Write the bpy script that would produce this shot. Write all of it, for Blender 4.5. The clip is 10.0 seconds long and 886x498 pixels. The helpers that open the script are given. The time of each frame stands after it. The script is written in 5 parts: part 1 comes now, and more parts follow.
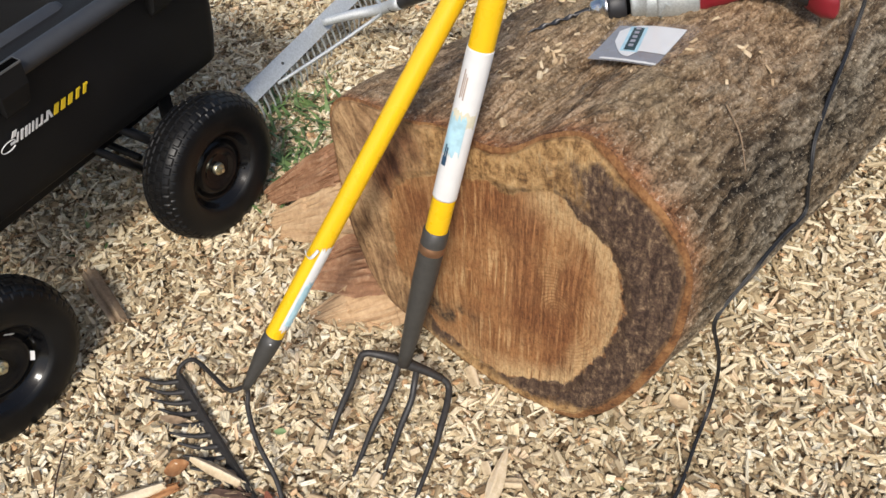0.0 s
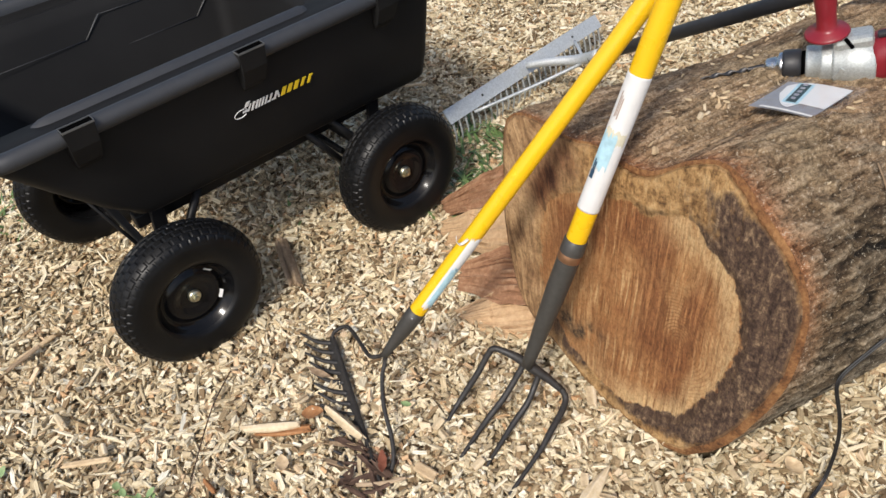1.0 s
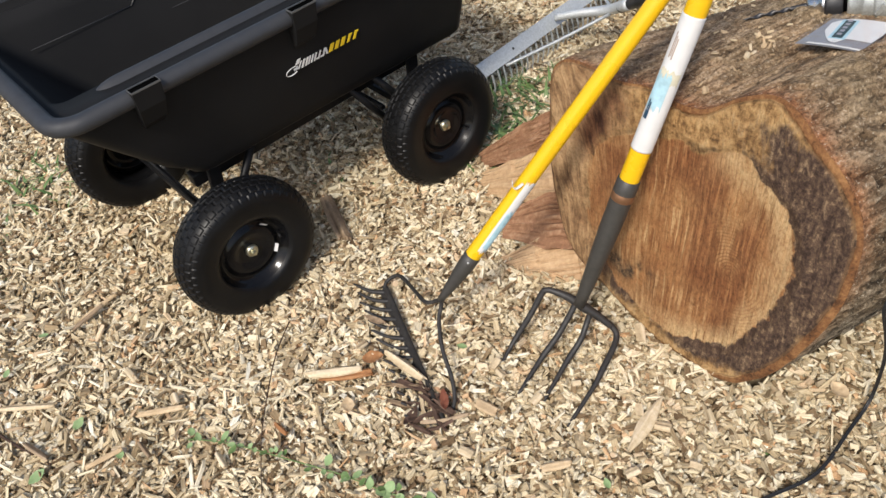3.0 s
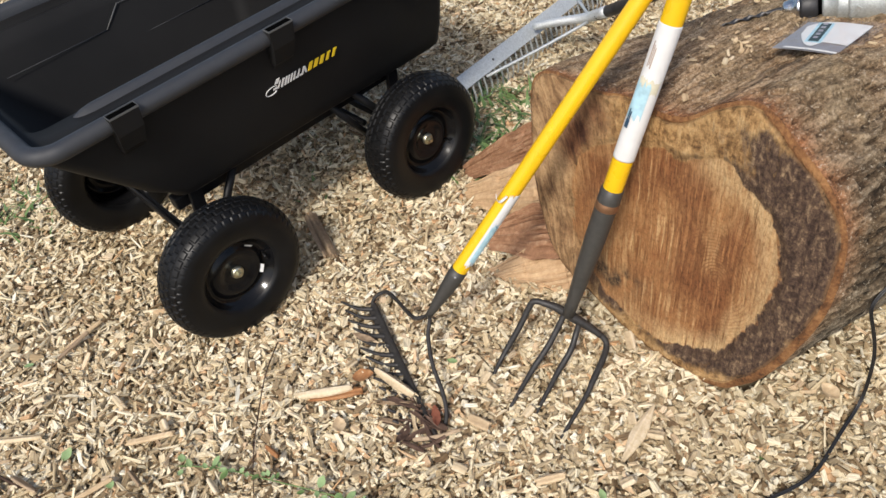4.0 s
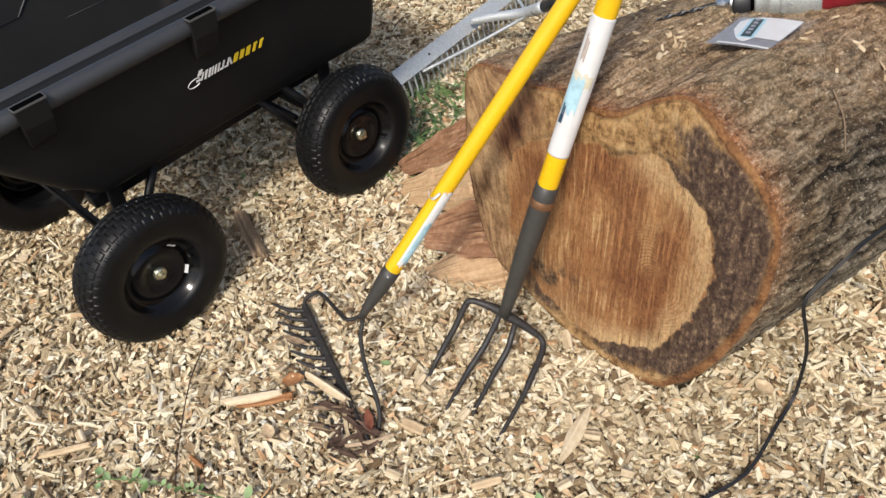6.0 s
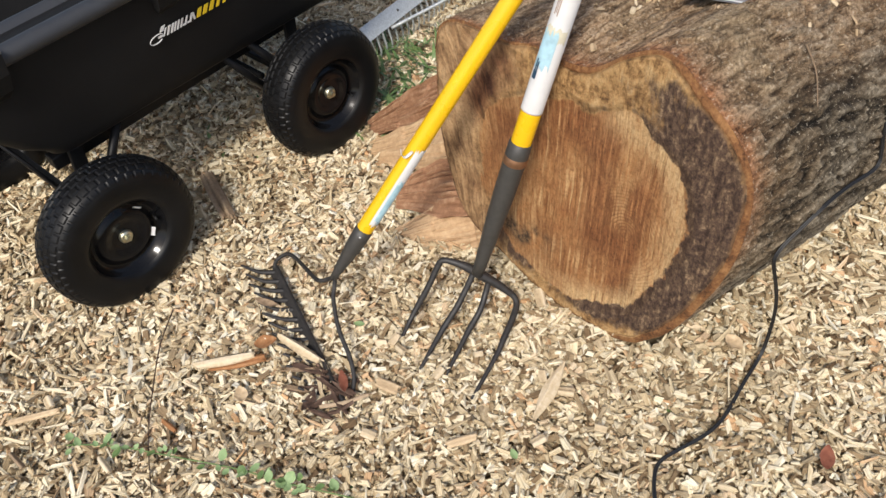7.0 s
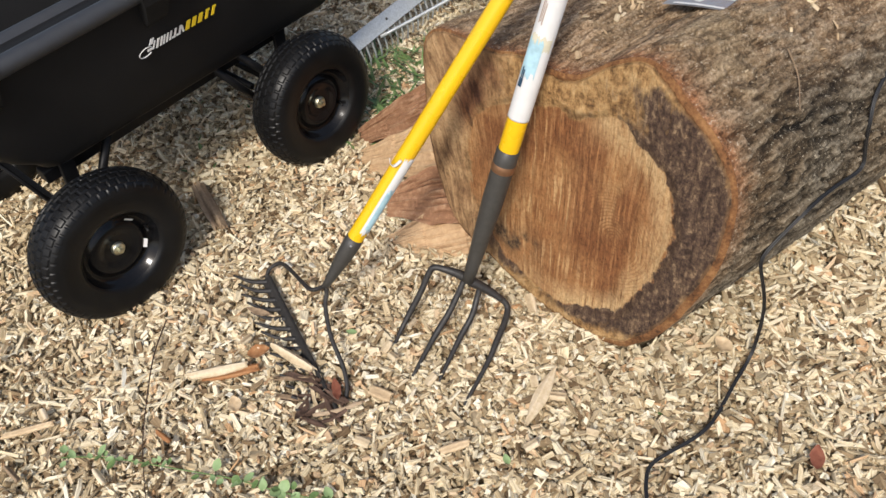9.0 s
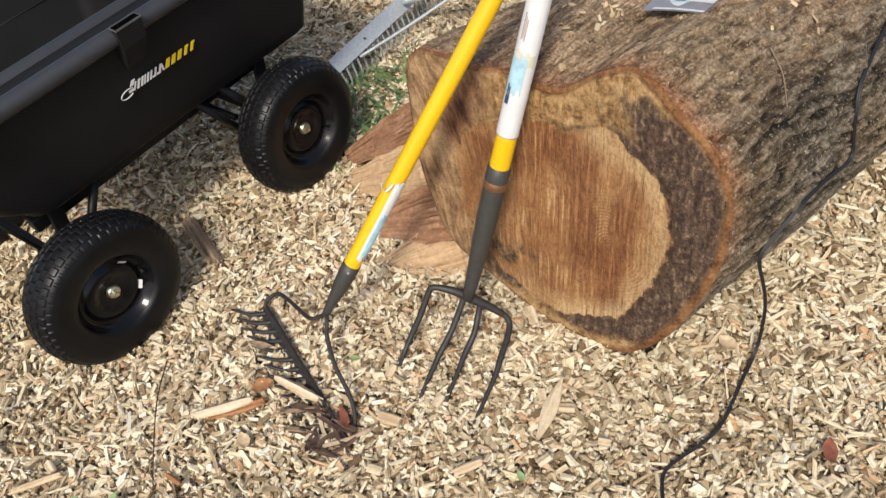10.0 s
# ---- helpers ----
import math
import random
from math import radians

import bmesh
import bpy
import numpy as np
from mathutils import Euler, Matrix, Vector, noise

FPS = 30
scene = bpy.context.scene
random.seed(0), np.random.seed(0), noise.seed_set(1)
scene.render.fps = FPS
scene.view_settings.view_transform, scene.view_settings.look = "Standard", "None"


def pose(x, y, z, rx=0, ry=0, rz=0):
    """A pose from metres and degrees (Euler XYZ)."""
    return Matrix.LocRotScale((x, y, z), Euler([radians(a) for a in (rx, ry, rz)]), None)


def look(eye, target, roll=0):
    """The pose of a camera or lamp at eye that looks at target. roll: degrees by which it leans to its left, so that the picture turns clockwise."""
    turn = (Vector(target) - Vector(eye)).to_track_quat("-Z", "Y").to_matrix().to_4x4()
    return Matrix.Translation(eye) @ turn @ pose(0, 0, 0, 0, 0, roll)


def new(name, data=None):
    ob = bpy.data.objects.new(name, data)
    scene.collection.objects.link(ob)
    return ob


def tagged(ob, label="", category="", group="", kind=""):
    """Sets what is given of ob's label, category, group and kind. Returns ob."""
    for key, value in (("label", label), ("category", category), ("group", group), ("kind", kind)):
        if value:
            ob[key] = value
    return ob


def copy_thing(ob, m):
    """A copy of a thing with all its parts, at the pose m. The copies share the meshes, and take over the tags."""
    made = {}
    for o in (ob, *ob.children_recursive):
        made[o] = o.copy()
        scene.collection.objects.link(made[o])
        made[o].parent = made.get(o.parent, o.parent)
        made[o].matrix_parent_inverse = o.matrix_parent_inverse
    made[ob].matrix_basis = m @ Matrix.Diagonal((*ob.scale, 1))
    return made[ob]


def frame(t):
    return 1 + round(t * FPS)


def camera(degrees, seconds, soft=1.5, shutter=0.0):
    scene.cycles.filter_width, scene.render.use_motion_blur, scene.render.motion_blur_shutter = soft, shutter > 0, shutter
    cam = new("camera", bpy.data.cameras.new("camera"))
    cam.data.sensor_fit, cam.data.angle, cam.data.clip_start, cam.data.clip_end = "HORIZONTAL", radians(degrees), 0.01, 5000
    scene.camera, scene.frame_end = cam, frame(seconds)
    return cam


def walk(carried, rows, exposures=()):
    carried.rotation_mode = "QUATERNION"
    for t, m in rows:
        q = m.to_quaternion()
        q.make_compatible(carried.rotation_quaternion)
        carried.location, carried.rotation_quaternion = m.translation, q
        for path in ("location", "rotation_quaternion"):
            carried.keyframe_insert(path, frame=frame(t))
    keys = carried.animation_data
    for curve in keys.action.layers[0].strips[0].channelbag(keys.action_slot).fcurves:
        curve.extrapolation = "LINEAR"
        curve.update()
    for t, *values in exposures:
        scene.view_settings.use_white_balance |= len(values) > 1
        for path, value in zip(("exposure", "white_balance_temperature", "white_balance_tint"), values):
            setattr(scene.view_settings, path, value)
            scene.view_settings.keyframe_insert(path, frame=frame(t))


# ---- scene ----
cam = camera(58.0, 10.0)
PATH = [
    (0, (-0.23, -1.15, 1.31), (0.862, -0.393, -0.185), -5.1),
    (0.2, (-0.242, -1.211, 1.303), (0.814, -0.334, -0.151), -3.3),
    (0.5, (-0.254, -1.288, 1.308), (0.756, -0.221, -0.049), -7.2),
    (0.7, (-0.285, -1.318, 1.316), (0.685, -0.171, -0.005), -9.3),
    (0.9, (-0.305, -1.315, 1.317), (0.613, -0.123, -0.005), -8.7),
    (1, (-0.318, -1.317, 1.31), (0.582, -0.13, -0.025), -6.8),
    (1.2, (-0.344, -1.303, 1.316), (0.563, -0.14, -0.03), -5.9),
    (1.5, (-0.352, -1.294, 1.322), (0.508, -0.067, -0.003), -10.0),
    (1.7, (-0.361, -1.288, 1.318), (0.531, -0.145, -0.059), -8.3),
    (2, (-0.389, -1.293, 1.318), (0.451, -0.165, -0.104), -9.2),
    (2.2, (-0.411, -1.293, 1.325), (0.424, -0.153, -0.09), -9.0),
    (3.5, (-0.434, -1.308, 1.333), (0.428, -0.157, -0.057), -9.7),
    (4, (-0.419, -1.297, 1.336), (0.461, -0.153, -0.049), -10.5),
    (4.5, (-0.406, -1.291, 1.338), (0.497, -0.168, -0.048), -10.3),
    (5, (-0.393, -1.292, 1.332), (0.527, -0.185, -0.056), -9.4),
    (5.5, (-0.387, -1.297, 1.333), (0.552, -0.207, -0.056), -9.0),
    (6, (-0.383, -1.286, 1.302), (0.59, -0.245, -0.101), -7.0),
    (6.2, (-0.384, -1.277, 1.285), (0.602, -0.276, -0.138), -6.2),
    (7.3, (-0.385, -1.275, 1.293), (0.581, -0.339, -0.187), -5.5),
    (7.5, (-0.377, -1.278, 1.287), (0.588, -0.338, -0.192), -5.5),
    (8, (-0.375, -1.281, 1.295), (0.596, -0.347, -0.183), -5.9),
    (8.5, (-0.377, -1.282, 1.295), (0.599, -0.349, -0.181), -5.8),
    (9, (-0.381, -1.286, 1.301), (0.602, -0.349, -0.167), -6.1),
    (9.5, (-0.387, -1.281, 1.305), (0.596, -0.346, -0.164), -6.0),
    (9.7, (-0.387, -1.283, 1.302), (0.596, -0.341, -0.163), -6.3),
    (9.8, (-0.383, -1.272, 1.309), (0.604, -0.343, -0.163), -6.5),
    (10, (-0.369, -1.263, 1.317), (0.637, -0.34, -0.145), -9.6),
]
walk(cam, [(t, look(eye, target, roll)) for t, eye, target, roll in PATH], [(0.0, 0.30), (10.0, 0.30)])

# ---- light ----
SUN_ELEV, SUN_AZ = 49.0, 208.0          # degrees; azimuth of the sun seen from the place, from +x towards +y
world = bpy.data.worlds.new("sky")
scene.world = world
world.use_nodes = True
wn = world.node_tree
wn.nodes.clear()
sky = wn.nodes.new("ShaderNodeTexSky")
sky.sky_type, sky.sun_disc = "NISHITA", False
sky.sun_elevation, sky.sun_rotation = radians(SUN_ELEV), radians(90 - SUN_AZ)
sky.air_density, sky.dust_density, sky.ozone_density = 1.0, 3.0, 1.0
bg, wo = wn.nodes.new("ShaderNodeBackground"), wn.nodes.new("ShaderNodeOutputWorld")
bg.inputs[1].default_value = 0.15
wn.links.new(sky.outputs[0], bg.inputs[0])
wn.links.new(bg.outputs[0], wo.inputs[0])
sun = new("sun", bpy.data.lights.new("sun", "SUN"))
sun.data.energy, sun.data.angle, sun.data.color = 2.6, radians(8), (1.0, 0.955, 0.885)
s_dir = Vector((math.cos(radians(SUN_ELEV)) * math.cos(radians(SUN_AZ)), math.cos(radians(SUN_ELEV)) * math.sin(radians(SUN_AZ)), math.sin(radians(SUN_ELEV))))
sun.matrix_world = look(s_dir * 30, (0, 0, 0))


# ---- materials ----
class Mat:
    """A small wrapper to write node materials in few lines."""

    def __init__(self, name, rough=0.6, metal=0.0, spec=0.5, coat=0.0):
        self.m = bpy.data.materials.new(name)
        self.m.use_nodes = True
        self.t = self.m.node_tree
        self.b = self.t.nodes["Principled BSDF"]
        self.b.inputs["Roughness"].default_value = rough
        self.b.inputs["Metallic"].default_value = metal
        self.b.inputs["Specular IOR Level"].default_value = spec
        self.b.inputs["Coat Weight"].default_value = coat
        self.tex = None

    def node(self, kind, **sets):
        n = self.t.nodes.new("ShaderNode" + kind)
        for k, v in sets.items():
            if k in n.inputs:
                n.inputs[k].default_value = v
        return n

    def link(self, a, b):
        self.t.links.new(a, b)

    def coords(self, scale=(1, 1, 1), rot=(0, 0, 0), kind="Object"):
        if self.tex is None:
            self.tex = self.node("TexCoord")
        turn, mp = self.node("Mapping"), self.node("Mapping")
        turn.inputs["Rotation"].default_value = [radians(a) for a in rot]
        mp.inputs["Scale"].default_value = scale
        self.link(self.tex.outputs[kind], turn.inputs["Vector"])
        self.link(turn.outputs[0], mp.inputs["Vector"])
        return mp.outputs[0]

    def noise(self, scale=10, detail=4, rough=0.55, vec=None, distort=0.0):
        n = self.node("TexNoise", Scale=scale, Detail=detail, Roughness=rough, Distortion=distort)
        if vec is None:
            vec = self.coords()
        self.link(vec, n.inputs["Vector"])
        return n.outputs[0]

    def ramp(self, fac, *stops):
        r = self.node("ValToRGB")
        els = r.color_ramp.elements
        while len(els) < len(stops):
            els.new(0.5)
        for e, (p, c) in zip(els, stops):
            e.position = p
            e.color = (*c, 1) if len(c) == 3 else c
        self.link(fac, r.inputs[0])
        return r.outputs[0]

    def mix(self, fac, a, b, mode="MIX"):
        n = self.node("MixRGB")
        n.blend_type = mode
        for k, v in enumerate((fac, a, b)):
            sock = n.inputs[k]
            if hasattr(v, "is_output"):
                self.link(v, sock)
            elif isinstance(v, (int, float)):
                sock.default_value = v if k == 0 else (v, v, v, 1)
            else:
                sock.default_value = (*v, 1)
        return n.outputs[0]

    def math(self, op, a, b=0.0):
        n = self.node("Math")
        n.operation = op
        for sock, v in ((n.inputs[0], a), (n.inputs[1], b)):
            if hasattr(v, "is_output"):
                self.link(v, sock)
            else:
                sock.default_value = v
        return n.outputs[0]

    def color(self, v):
        if hasattr(v, "is_output"):
            self.link(v, self.b.inputs["Base Color"])
        else:
            self.b.inputs["Base Color"].default_value = (*v, 1)
        return self

    def rough(self, v):
        self.link(v, self.b.inputs["Roughness"])
        return self

    def bump(self, height, strength=0.5, dist=0.002):
        n = self.node("Bump", Strength=strength, Distance=dist)
        self.link(height, n.inputs["Height"])
        self.link(n.outputs[0], self.b.inputs["Normal"])
        return self


def grey_range(m, fac, a, b):
    return m.ramp(fac, (0.3, (a, a, a)), (0.7, (b, b, b)))


def make_painted(name, color, rough=0.35, worn=0.85, grit=60):
    m = Mat(name, rough)
    n = m.noise(grit, 5)
    dark = tuple(c * worn for c in color)
    m.color(m.ramp(n, (0.3, dark), (0.65, color)))
    m.rough(grey_range(m, m.noise(18, 3), rough * 0.8, min(1, rough * 1.25)))
    return m.bump(n, 0.15, 0.001).m


def make_soil():
    m = Mat("mulch_bed", 0.95, spec=0.2)
    a, b = m.noise(70, 6, 0.7), m.noise(2.3, 4)
    c = m.ramp(a, (0.3, (0.06, 0.042, 0.026)), (0.5, (0.26, 0.19, 0.11)), (0.62, (0.5, 0.39, 0.25)), (0.72, (0.16, 0.11, 0.065)))
    m.color(m.mix(m.math("MULTIPLY", b, 0.5), c, (0.1, 0.075, 0.045)))
    return m.bump(a, 1.0, 0.012).m


def make_chips(name, stops):
    m = Mat(name, 0.85, spec=0.25)
    g = m.node("NewGeometry")
    c = m.ramp(g.outputs["Random Per Island"], *stops)
    at = m.node("Attribute")
    at.attribute_name = "fibre"
    sc = m.node("Mapping")
    sc.inputs["Scale"].default_value = (28, 420, 420)
    m.link(at.outputs["Vector"], sc.inputs["Vector"])
    fib = m.noise(1.0, 4, 0.65, sc.outputs[0])
    c = m.mix(0.75, c, m.ramp(fib, (0.34, (0.50, 0.44, 0.36)), (0.56, (1, 1, 1))), "MULTIPLY")
    patch = m.noise(1.6, 3)
    c = m.mix(1.0, c, m.ramp(patch, (0.35, (0.84, 0.82, 0.78)), (0.62, (1, 1, 1))), "MULTIPLY")
    m.color(c)
    return m.bump(fib, 0.7, 0.0025).m


CHIP_STOPS = ((0.0, (0.13, 0.085, 0.046)), (0.07, (0.27, 0.190, 0.108)), (0.17, (0.46, 0.360, 0.220)), (0.28, (0.62, 0.505, 0.325)), (0.36, (0.38, 0.305, 0.200)),
              (0.45, (0.70, 0.585, 0.390)), (0.62, (0.81, 0.710, 0.505)), (0.80, (0.86, 0.785, 0.600)), (0.88, (0.58, 0.360, 0.190)), (0.92, (0.82, 0.720, 0.520)), (1.0, (0.90, 0.865, 0.730)))


def make_bark():
    m = Mat("bark", 0.9, spec=0.25)

    def at(name):
        n = m.node("Attribute")
        n.attribute_name = name
        return n.outputs["Fac"]

    def ridged(scale, vec, detail=6):
        n = m.node("TexNoise", Scale=scale, Detail=detail, Roughness=0.6, Distortion=0.5)
        n.noise_type = "RIDGED_MULTIFRACTAL"
        m.link(vec, n.inputs["Vector"])
        return m.ramp(n.outputs[0], (0.25, (0, 0, 0)), (0.95, (1, 1, 1)))

    ridge, worn = at("ridge"), at("worn")
    turn = (0, 0, 13.1)
    n1, n2, n3 = m.noise(1.4, 8, 0.76, m.coords((12, 46, 46), turn), 0.8), m.noise(48, 8, 0.8), m.noise(3.4, 5)
    n4 = m.noise(1.0, 6, 0.7, m.coords((7, 34, 34), turn), 1.4)
    crack = ridged(1.0, m.coords((16, 40, 40), turn))
    both = m.mix(0.5, ridge, m.mix(0.55, n1, n2))
    base = m.ramp(both, (0.40, (0.014, 0.010, 0.006)), (0.48, (0.052, 0.039, 0.024)), (0.54, (0.105, 0.082, 0.054)), (0.62, (0.175, 0.144, 0.102)), (0.72, (0.30, 0.258, 0.19)))
    earthy = m.ramp(both, (0.40, (0.014, 0.009, 0.004)), (0.48, (0.072, 0.045, 0.021)), (0.57, (0.165, 0.108, 0.056)), (0.70, (0.31, 0.225, 0.13)))
    base = m.mix(m.ramp(n3, (0.42, (0, 0, 0)), (0.60, (0.85,) * 3)), base, earthy)
    brown = m.ramp(m.mix(0.55, n2, n4), (0.36, (0.045, 0.024, 0.011)), (0.43, (0.17, 0.096, 0.047)), (0.50, (0.32, 0.205, 0.112)), (0.61, (0.52, 0.385, 0.25)))
    brown = m.mix(m.ramp(n3, (0.46, (0, 0, 0)), (0.6, (0.7,) * 3)), brown, m.ramp(m.mix(0.5, n4, n2), (0.36, (0.055, 0.040, 0.020)), (0.60, (0.38, 0.29, 0.175))))
    c = m.mix(m.math("MULTIPLY", worn, m.ramp(n4, (0.36, (0.4,) * 3), (0.52, (1,) * 3))), base, brown)
    c = m.mix(m.math("MULTIPLY", m.ramp(crack, (0.62, (0, 0, 0)), (0.9, (1, 1, 1))), 0.55), c, (0.020, 0.013, 0.008))
    c = m.mix(m.math("MULTIPLY", at("rust"), 0.85), c, m.ramp(n2, (0.40, (0.09, 0.030, 0.012)), (0.58, (0.34, 0.135, 0.052))))
    dash = m.noise(1.0, 4, 0.65, m.coords((30, 125, 125), turn), 0.5)
    grit = m.noise(190, 4, 0.7)
    c = m.mix(m.math("MULTIPLY", m.ramp(dash, (0.57, (0, 0, 0)), (0.66, (1, 1, 1))), 0.28), c, m.mix(worn, (0.44, 0.38, 0.28), (0.52, 0.40, 0.26)))
    c = m.mix(m.math("SUBTRACT", 0.66, m.math("MULTIPLY", worn, 0.25)), c, m.ramp(dash, (0.38, (0.16, 0.14, 0.12)), (0.48, (1, 1, 1))), "MULTIPLY")
    c = m.mix(0.65, c, m.ramp(grit, (0.41, (0.28, 0.26, 0.24)), (0.50, (1, 1, 1))), "MULTIPLY")
    c = m.mix(m.math("MULTIPLY", m.ramp(grit, (0.60, (0, 0, 0)), (0.66, (1, 1, 1))), 0.6), c, (0.58, 0.51, 0.39))
    m.color(c)
    return m.bump(m.mix(0.5, m.mix(0.3, n1, n2), dash), 1.0, 0.012).m


def make_face():
    """End grain: pale core, dark stained outer wood, saw marks and rings."""
    m = Mat("end_grain", 0.8, spec=0.25)

    def at(name):
        n = m.node("Attribute")
        n.attribute_name = name
        return n.outputs["Fac"]

    core, edge, side, left = at("core"), at("edge"), at("side"), at("left")
    su, sv = at("su"), at("sv")

    def across(a, b):
        n = m.node("CombineXYZ")
        m.link(m.math("MULTIPLY", su, a), n.inputs[0])
        m.link(m.math("MULTIPLY", sv, b), n.inputs[1])
        return n.outputs[0]

    saw = m.noise(1.0, 5, 0.62, across(135, 4.6), 0.6)
    fine = m.noise(1.0, 5, 0.7, across(260, 42), 0.8)
    mask = m.noise(13, 4, 0.6)
    blot, grit, speck = m.noise(7, 5, 0.6), m.noise(150, 5, 0.7), m.noise(110, 4, 0.72)
    mid = m.noise(22, 6, 0.68)
    strk = m.noise(1.0, 7, 0.72, across(66, 9), 0.8)
    grain = m.noise(1.0, 7, 0.74, across(85, 26), 0.9)
    broad = m.noise(1.0, 4, 0.6, across(30, 12), 0.6)
    # core
    pale = m.ramp(m.mix(0.45, blot, fine), (0.39, (0.265, 0.112, 0.042)), (0.5, (0.37, 0.182, 0.071)), (0.60, (0.48, 0.285, 0.126)))
    heart = m.math("MULTIPLY", at("heart"), m.ramp(mask, (0.38, (0.6,) * 3), (0.5, (1,) * 3)))
    pale = m.mix(m.math("MULTIPLY", heart, 0.74), pale, m.ramp(fine, (0.40, (0.075, 0.024, 0.010)), (0.6, (0.225, 0.078, 0.028))))
    pale = m.mix(m.math("MULTIPLY", at("cream"), m.ramp(mask, (0.34, (0.35,) * 3), (0.5, (0.9,) * 3))), pale, m.ramp(fine, (0.36, (0.42, 0.255, 0.115)), (0.55, (0.60, 0.42, 0.215))))
    on = m.ramp(mask, (0.42, (0.05,) * 3), (0.57, (0.92,) * 3))
    pale = m.mix(m.math("MULTIPLY", m.ramp(saw, (0.54, (0, 0, 0)), (0.60, (1, 1, 1))), on), pale, m.mix(heart, (0.62, 0.40, 0.19), (0.40, 0.19, 0.075)))
    pale = m.mix(m.math("MULTIPLY", m.ramp(saw, (0.38, (1, 1, 1)), (0.44, (0, 0, 0))), on), pale, (0.18, 0.072, 0.025))
    rings = m.math("SINE", m.math("MULTIPLY", at("pith"), 1050.0))
    near = m.ramp(at("pith"), (0.015, (0.9,) * 3), (0.13, (0.0,) * 3))
    pale = m.mix(m.math("MULTIPLY", m.math("MULTIPLY", m.ramp(rings, (0.2, (0, 0, 0)), (0.9, (1, 1, 1))), near), m.ramp(blot, (0.4, (0.3,) * 3), (0.6, (1,) * 3))), pale, (0.19, 0.075, 0.026))
    pale = m.mix(0.55, pale, m.ramp(grit, (0.36, (0.45, 0.4, 0.36)), (0.52, (1, 1, 1))), "MULTIPLY")
    pale = m.mix(at("stain"), pale, m.ramp(speck, (0.42, (0.045, 0.028, 0.017)), (0.6, (0.20, 0.12, 0.06))))
    # outer wood
    dark = m.ramp(m.mix(0.55, speck, grain), (0.38, (0.028, 0.016, 0.012)), (0.47, (0.075, 0.045, 0.031)), (0.54, (0.135, 0.085, 0.054)), (0.62, (0.33, 0.225, 0.13)))
    tan = m.ramp(m.mix(0.5, m.mix(0.6, speck, grain), mid), (0.38, (0.055, 0.029, 0.013)), (0.44, (0.21, 0.113, 0.045)), (0.50, (0.42, 0.250, 0.103)), (0.61, (0.62, 0.425, 0.21)))
    sidew = m.ramp(m.math("ADD", side, m.math("MULTIPLY", m.math("SUBTRACT", m.mix(0.5, grain, broad), 0.5), 2.6)), (0.30, (0, 0, 0)), (0.66, (1, 1, 1)))
    outer = m.mix(sidew, tan, dark)
    lf = m.ramp(m.mix(0.55, strk, m.mix(0.5, blot, mid)), (0.36, (0.040, 0.022, 0.013)), (0.43, (0.14, 0.076, 0.038)), (0.49, (0.31, 0.180, 0.085)), (0.57, (0.52, 0.335, 0.17)))
    lf = m.mix(m.math("MULTIPLY", at("red"), 0.8), lf, m.ramp(strk, (0.38, (0.06, 0.022, 0.012)), (0.58, (0.24, 0.098, 0.045))))
    outer = m.mix(left, outer, lf)
    outer = m.mix(0.5, outer, m.ramp(grit, (0.38, (0.4,) * 3), (0.52, (1,) * 3)), "MULTIPLY")
    wob = m.math("ADD", core, m.math("MULTIPLY", m.math("SUBTRACT", mid, 0.5), 0.20))
    wob2 = m.math("ADD", core, m.math("MULTIPLY", m.math("SUBTRACT", strk, 0.5), 0.45))
    sel = m.ramp(m.mix(m.math("MULTIPLY", left, 0.9), wob, wob2), (0.49, (0, 0, 0)), (0.508, (1, 1, 1)))
    c = m.mix(sel, outer, pale)
    # dark seam just outside the core
    seam = m.ramp(wob, (0.40, (0, 0, 0)), (0.462, (0.55,) * 3), (0.489, (0.2,) * 3), (0.495, (0, 0, 0)))
    c = m.mix(m.math("MULTIPLY", m.math("MULTIPLY", seam, m.ramp(m.math("ADD", left, at("cream")), (0.1, (1, 1, 1)), (0.7, (0, 0, 0)))), m.ramp(blot, (0.38, (0.25,) * 3), (0.52, (1,) * 3))), c, (0.055, 0.029, 0.015))
    # inner bark: rusty rim with a dark line inside it
    bark = m.ramp(m.mix(0.4, mid, grit), (0.38, (0.06, 0.026, 0.012)), (0.49, (0.20, 0.090, 0.035)), (0.62, (0.34, 0.175, 0.070)))
    c = m.mix(m.ramp(edge, (0.36, (0, 0, 0)), (0.46, (0.75,) * 3), (0.52, (0, 0, 0))), c, m.ramp(mid, (0.42, (0.03, 0.016, 0.009)), (0.52, (0.2, 0.11, 0.05))))
    c = m.mix(m.ramp(edge, (0.49, (0, 0, 0)), (0.53, (1, 1, 1))), c, bark)
    m.color(c)
    return m.bump(m.mix(0.5, m.mix(0.5, saw, fine), m.mix(0.5, grit, speck)), 1.0, 0.011).m


def make_split(name, a, b, c):
    m = Mat(name, 0.85, spec=0.2)
    at = m.node("Attribute")
    at.attribute_name = "grain"
    n = m.noise(90, 5, 0.7)
    m.color(m.ramp(m.mix(0.5, at.outputs["Fac"], n), (0.25, a), (0.5, b), (0.75, c)))
    return m.bump(m.mix(0.5, at.outputs["Fac"], n), 0.8, 0.004).m


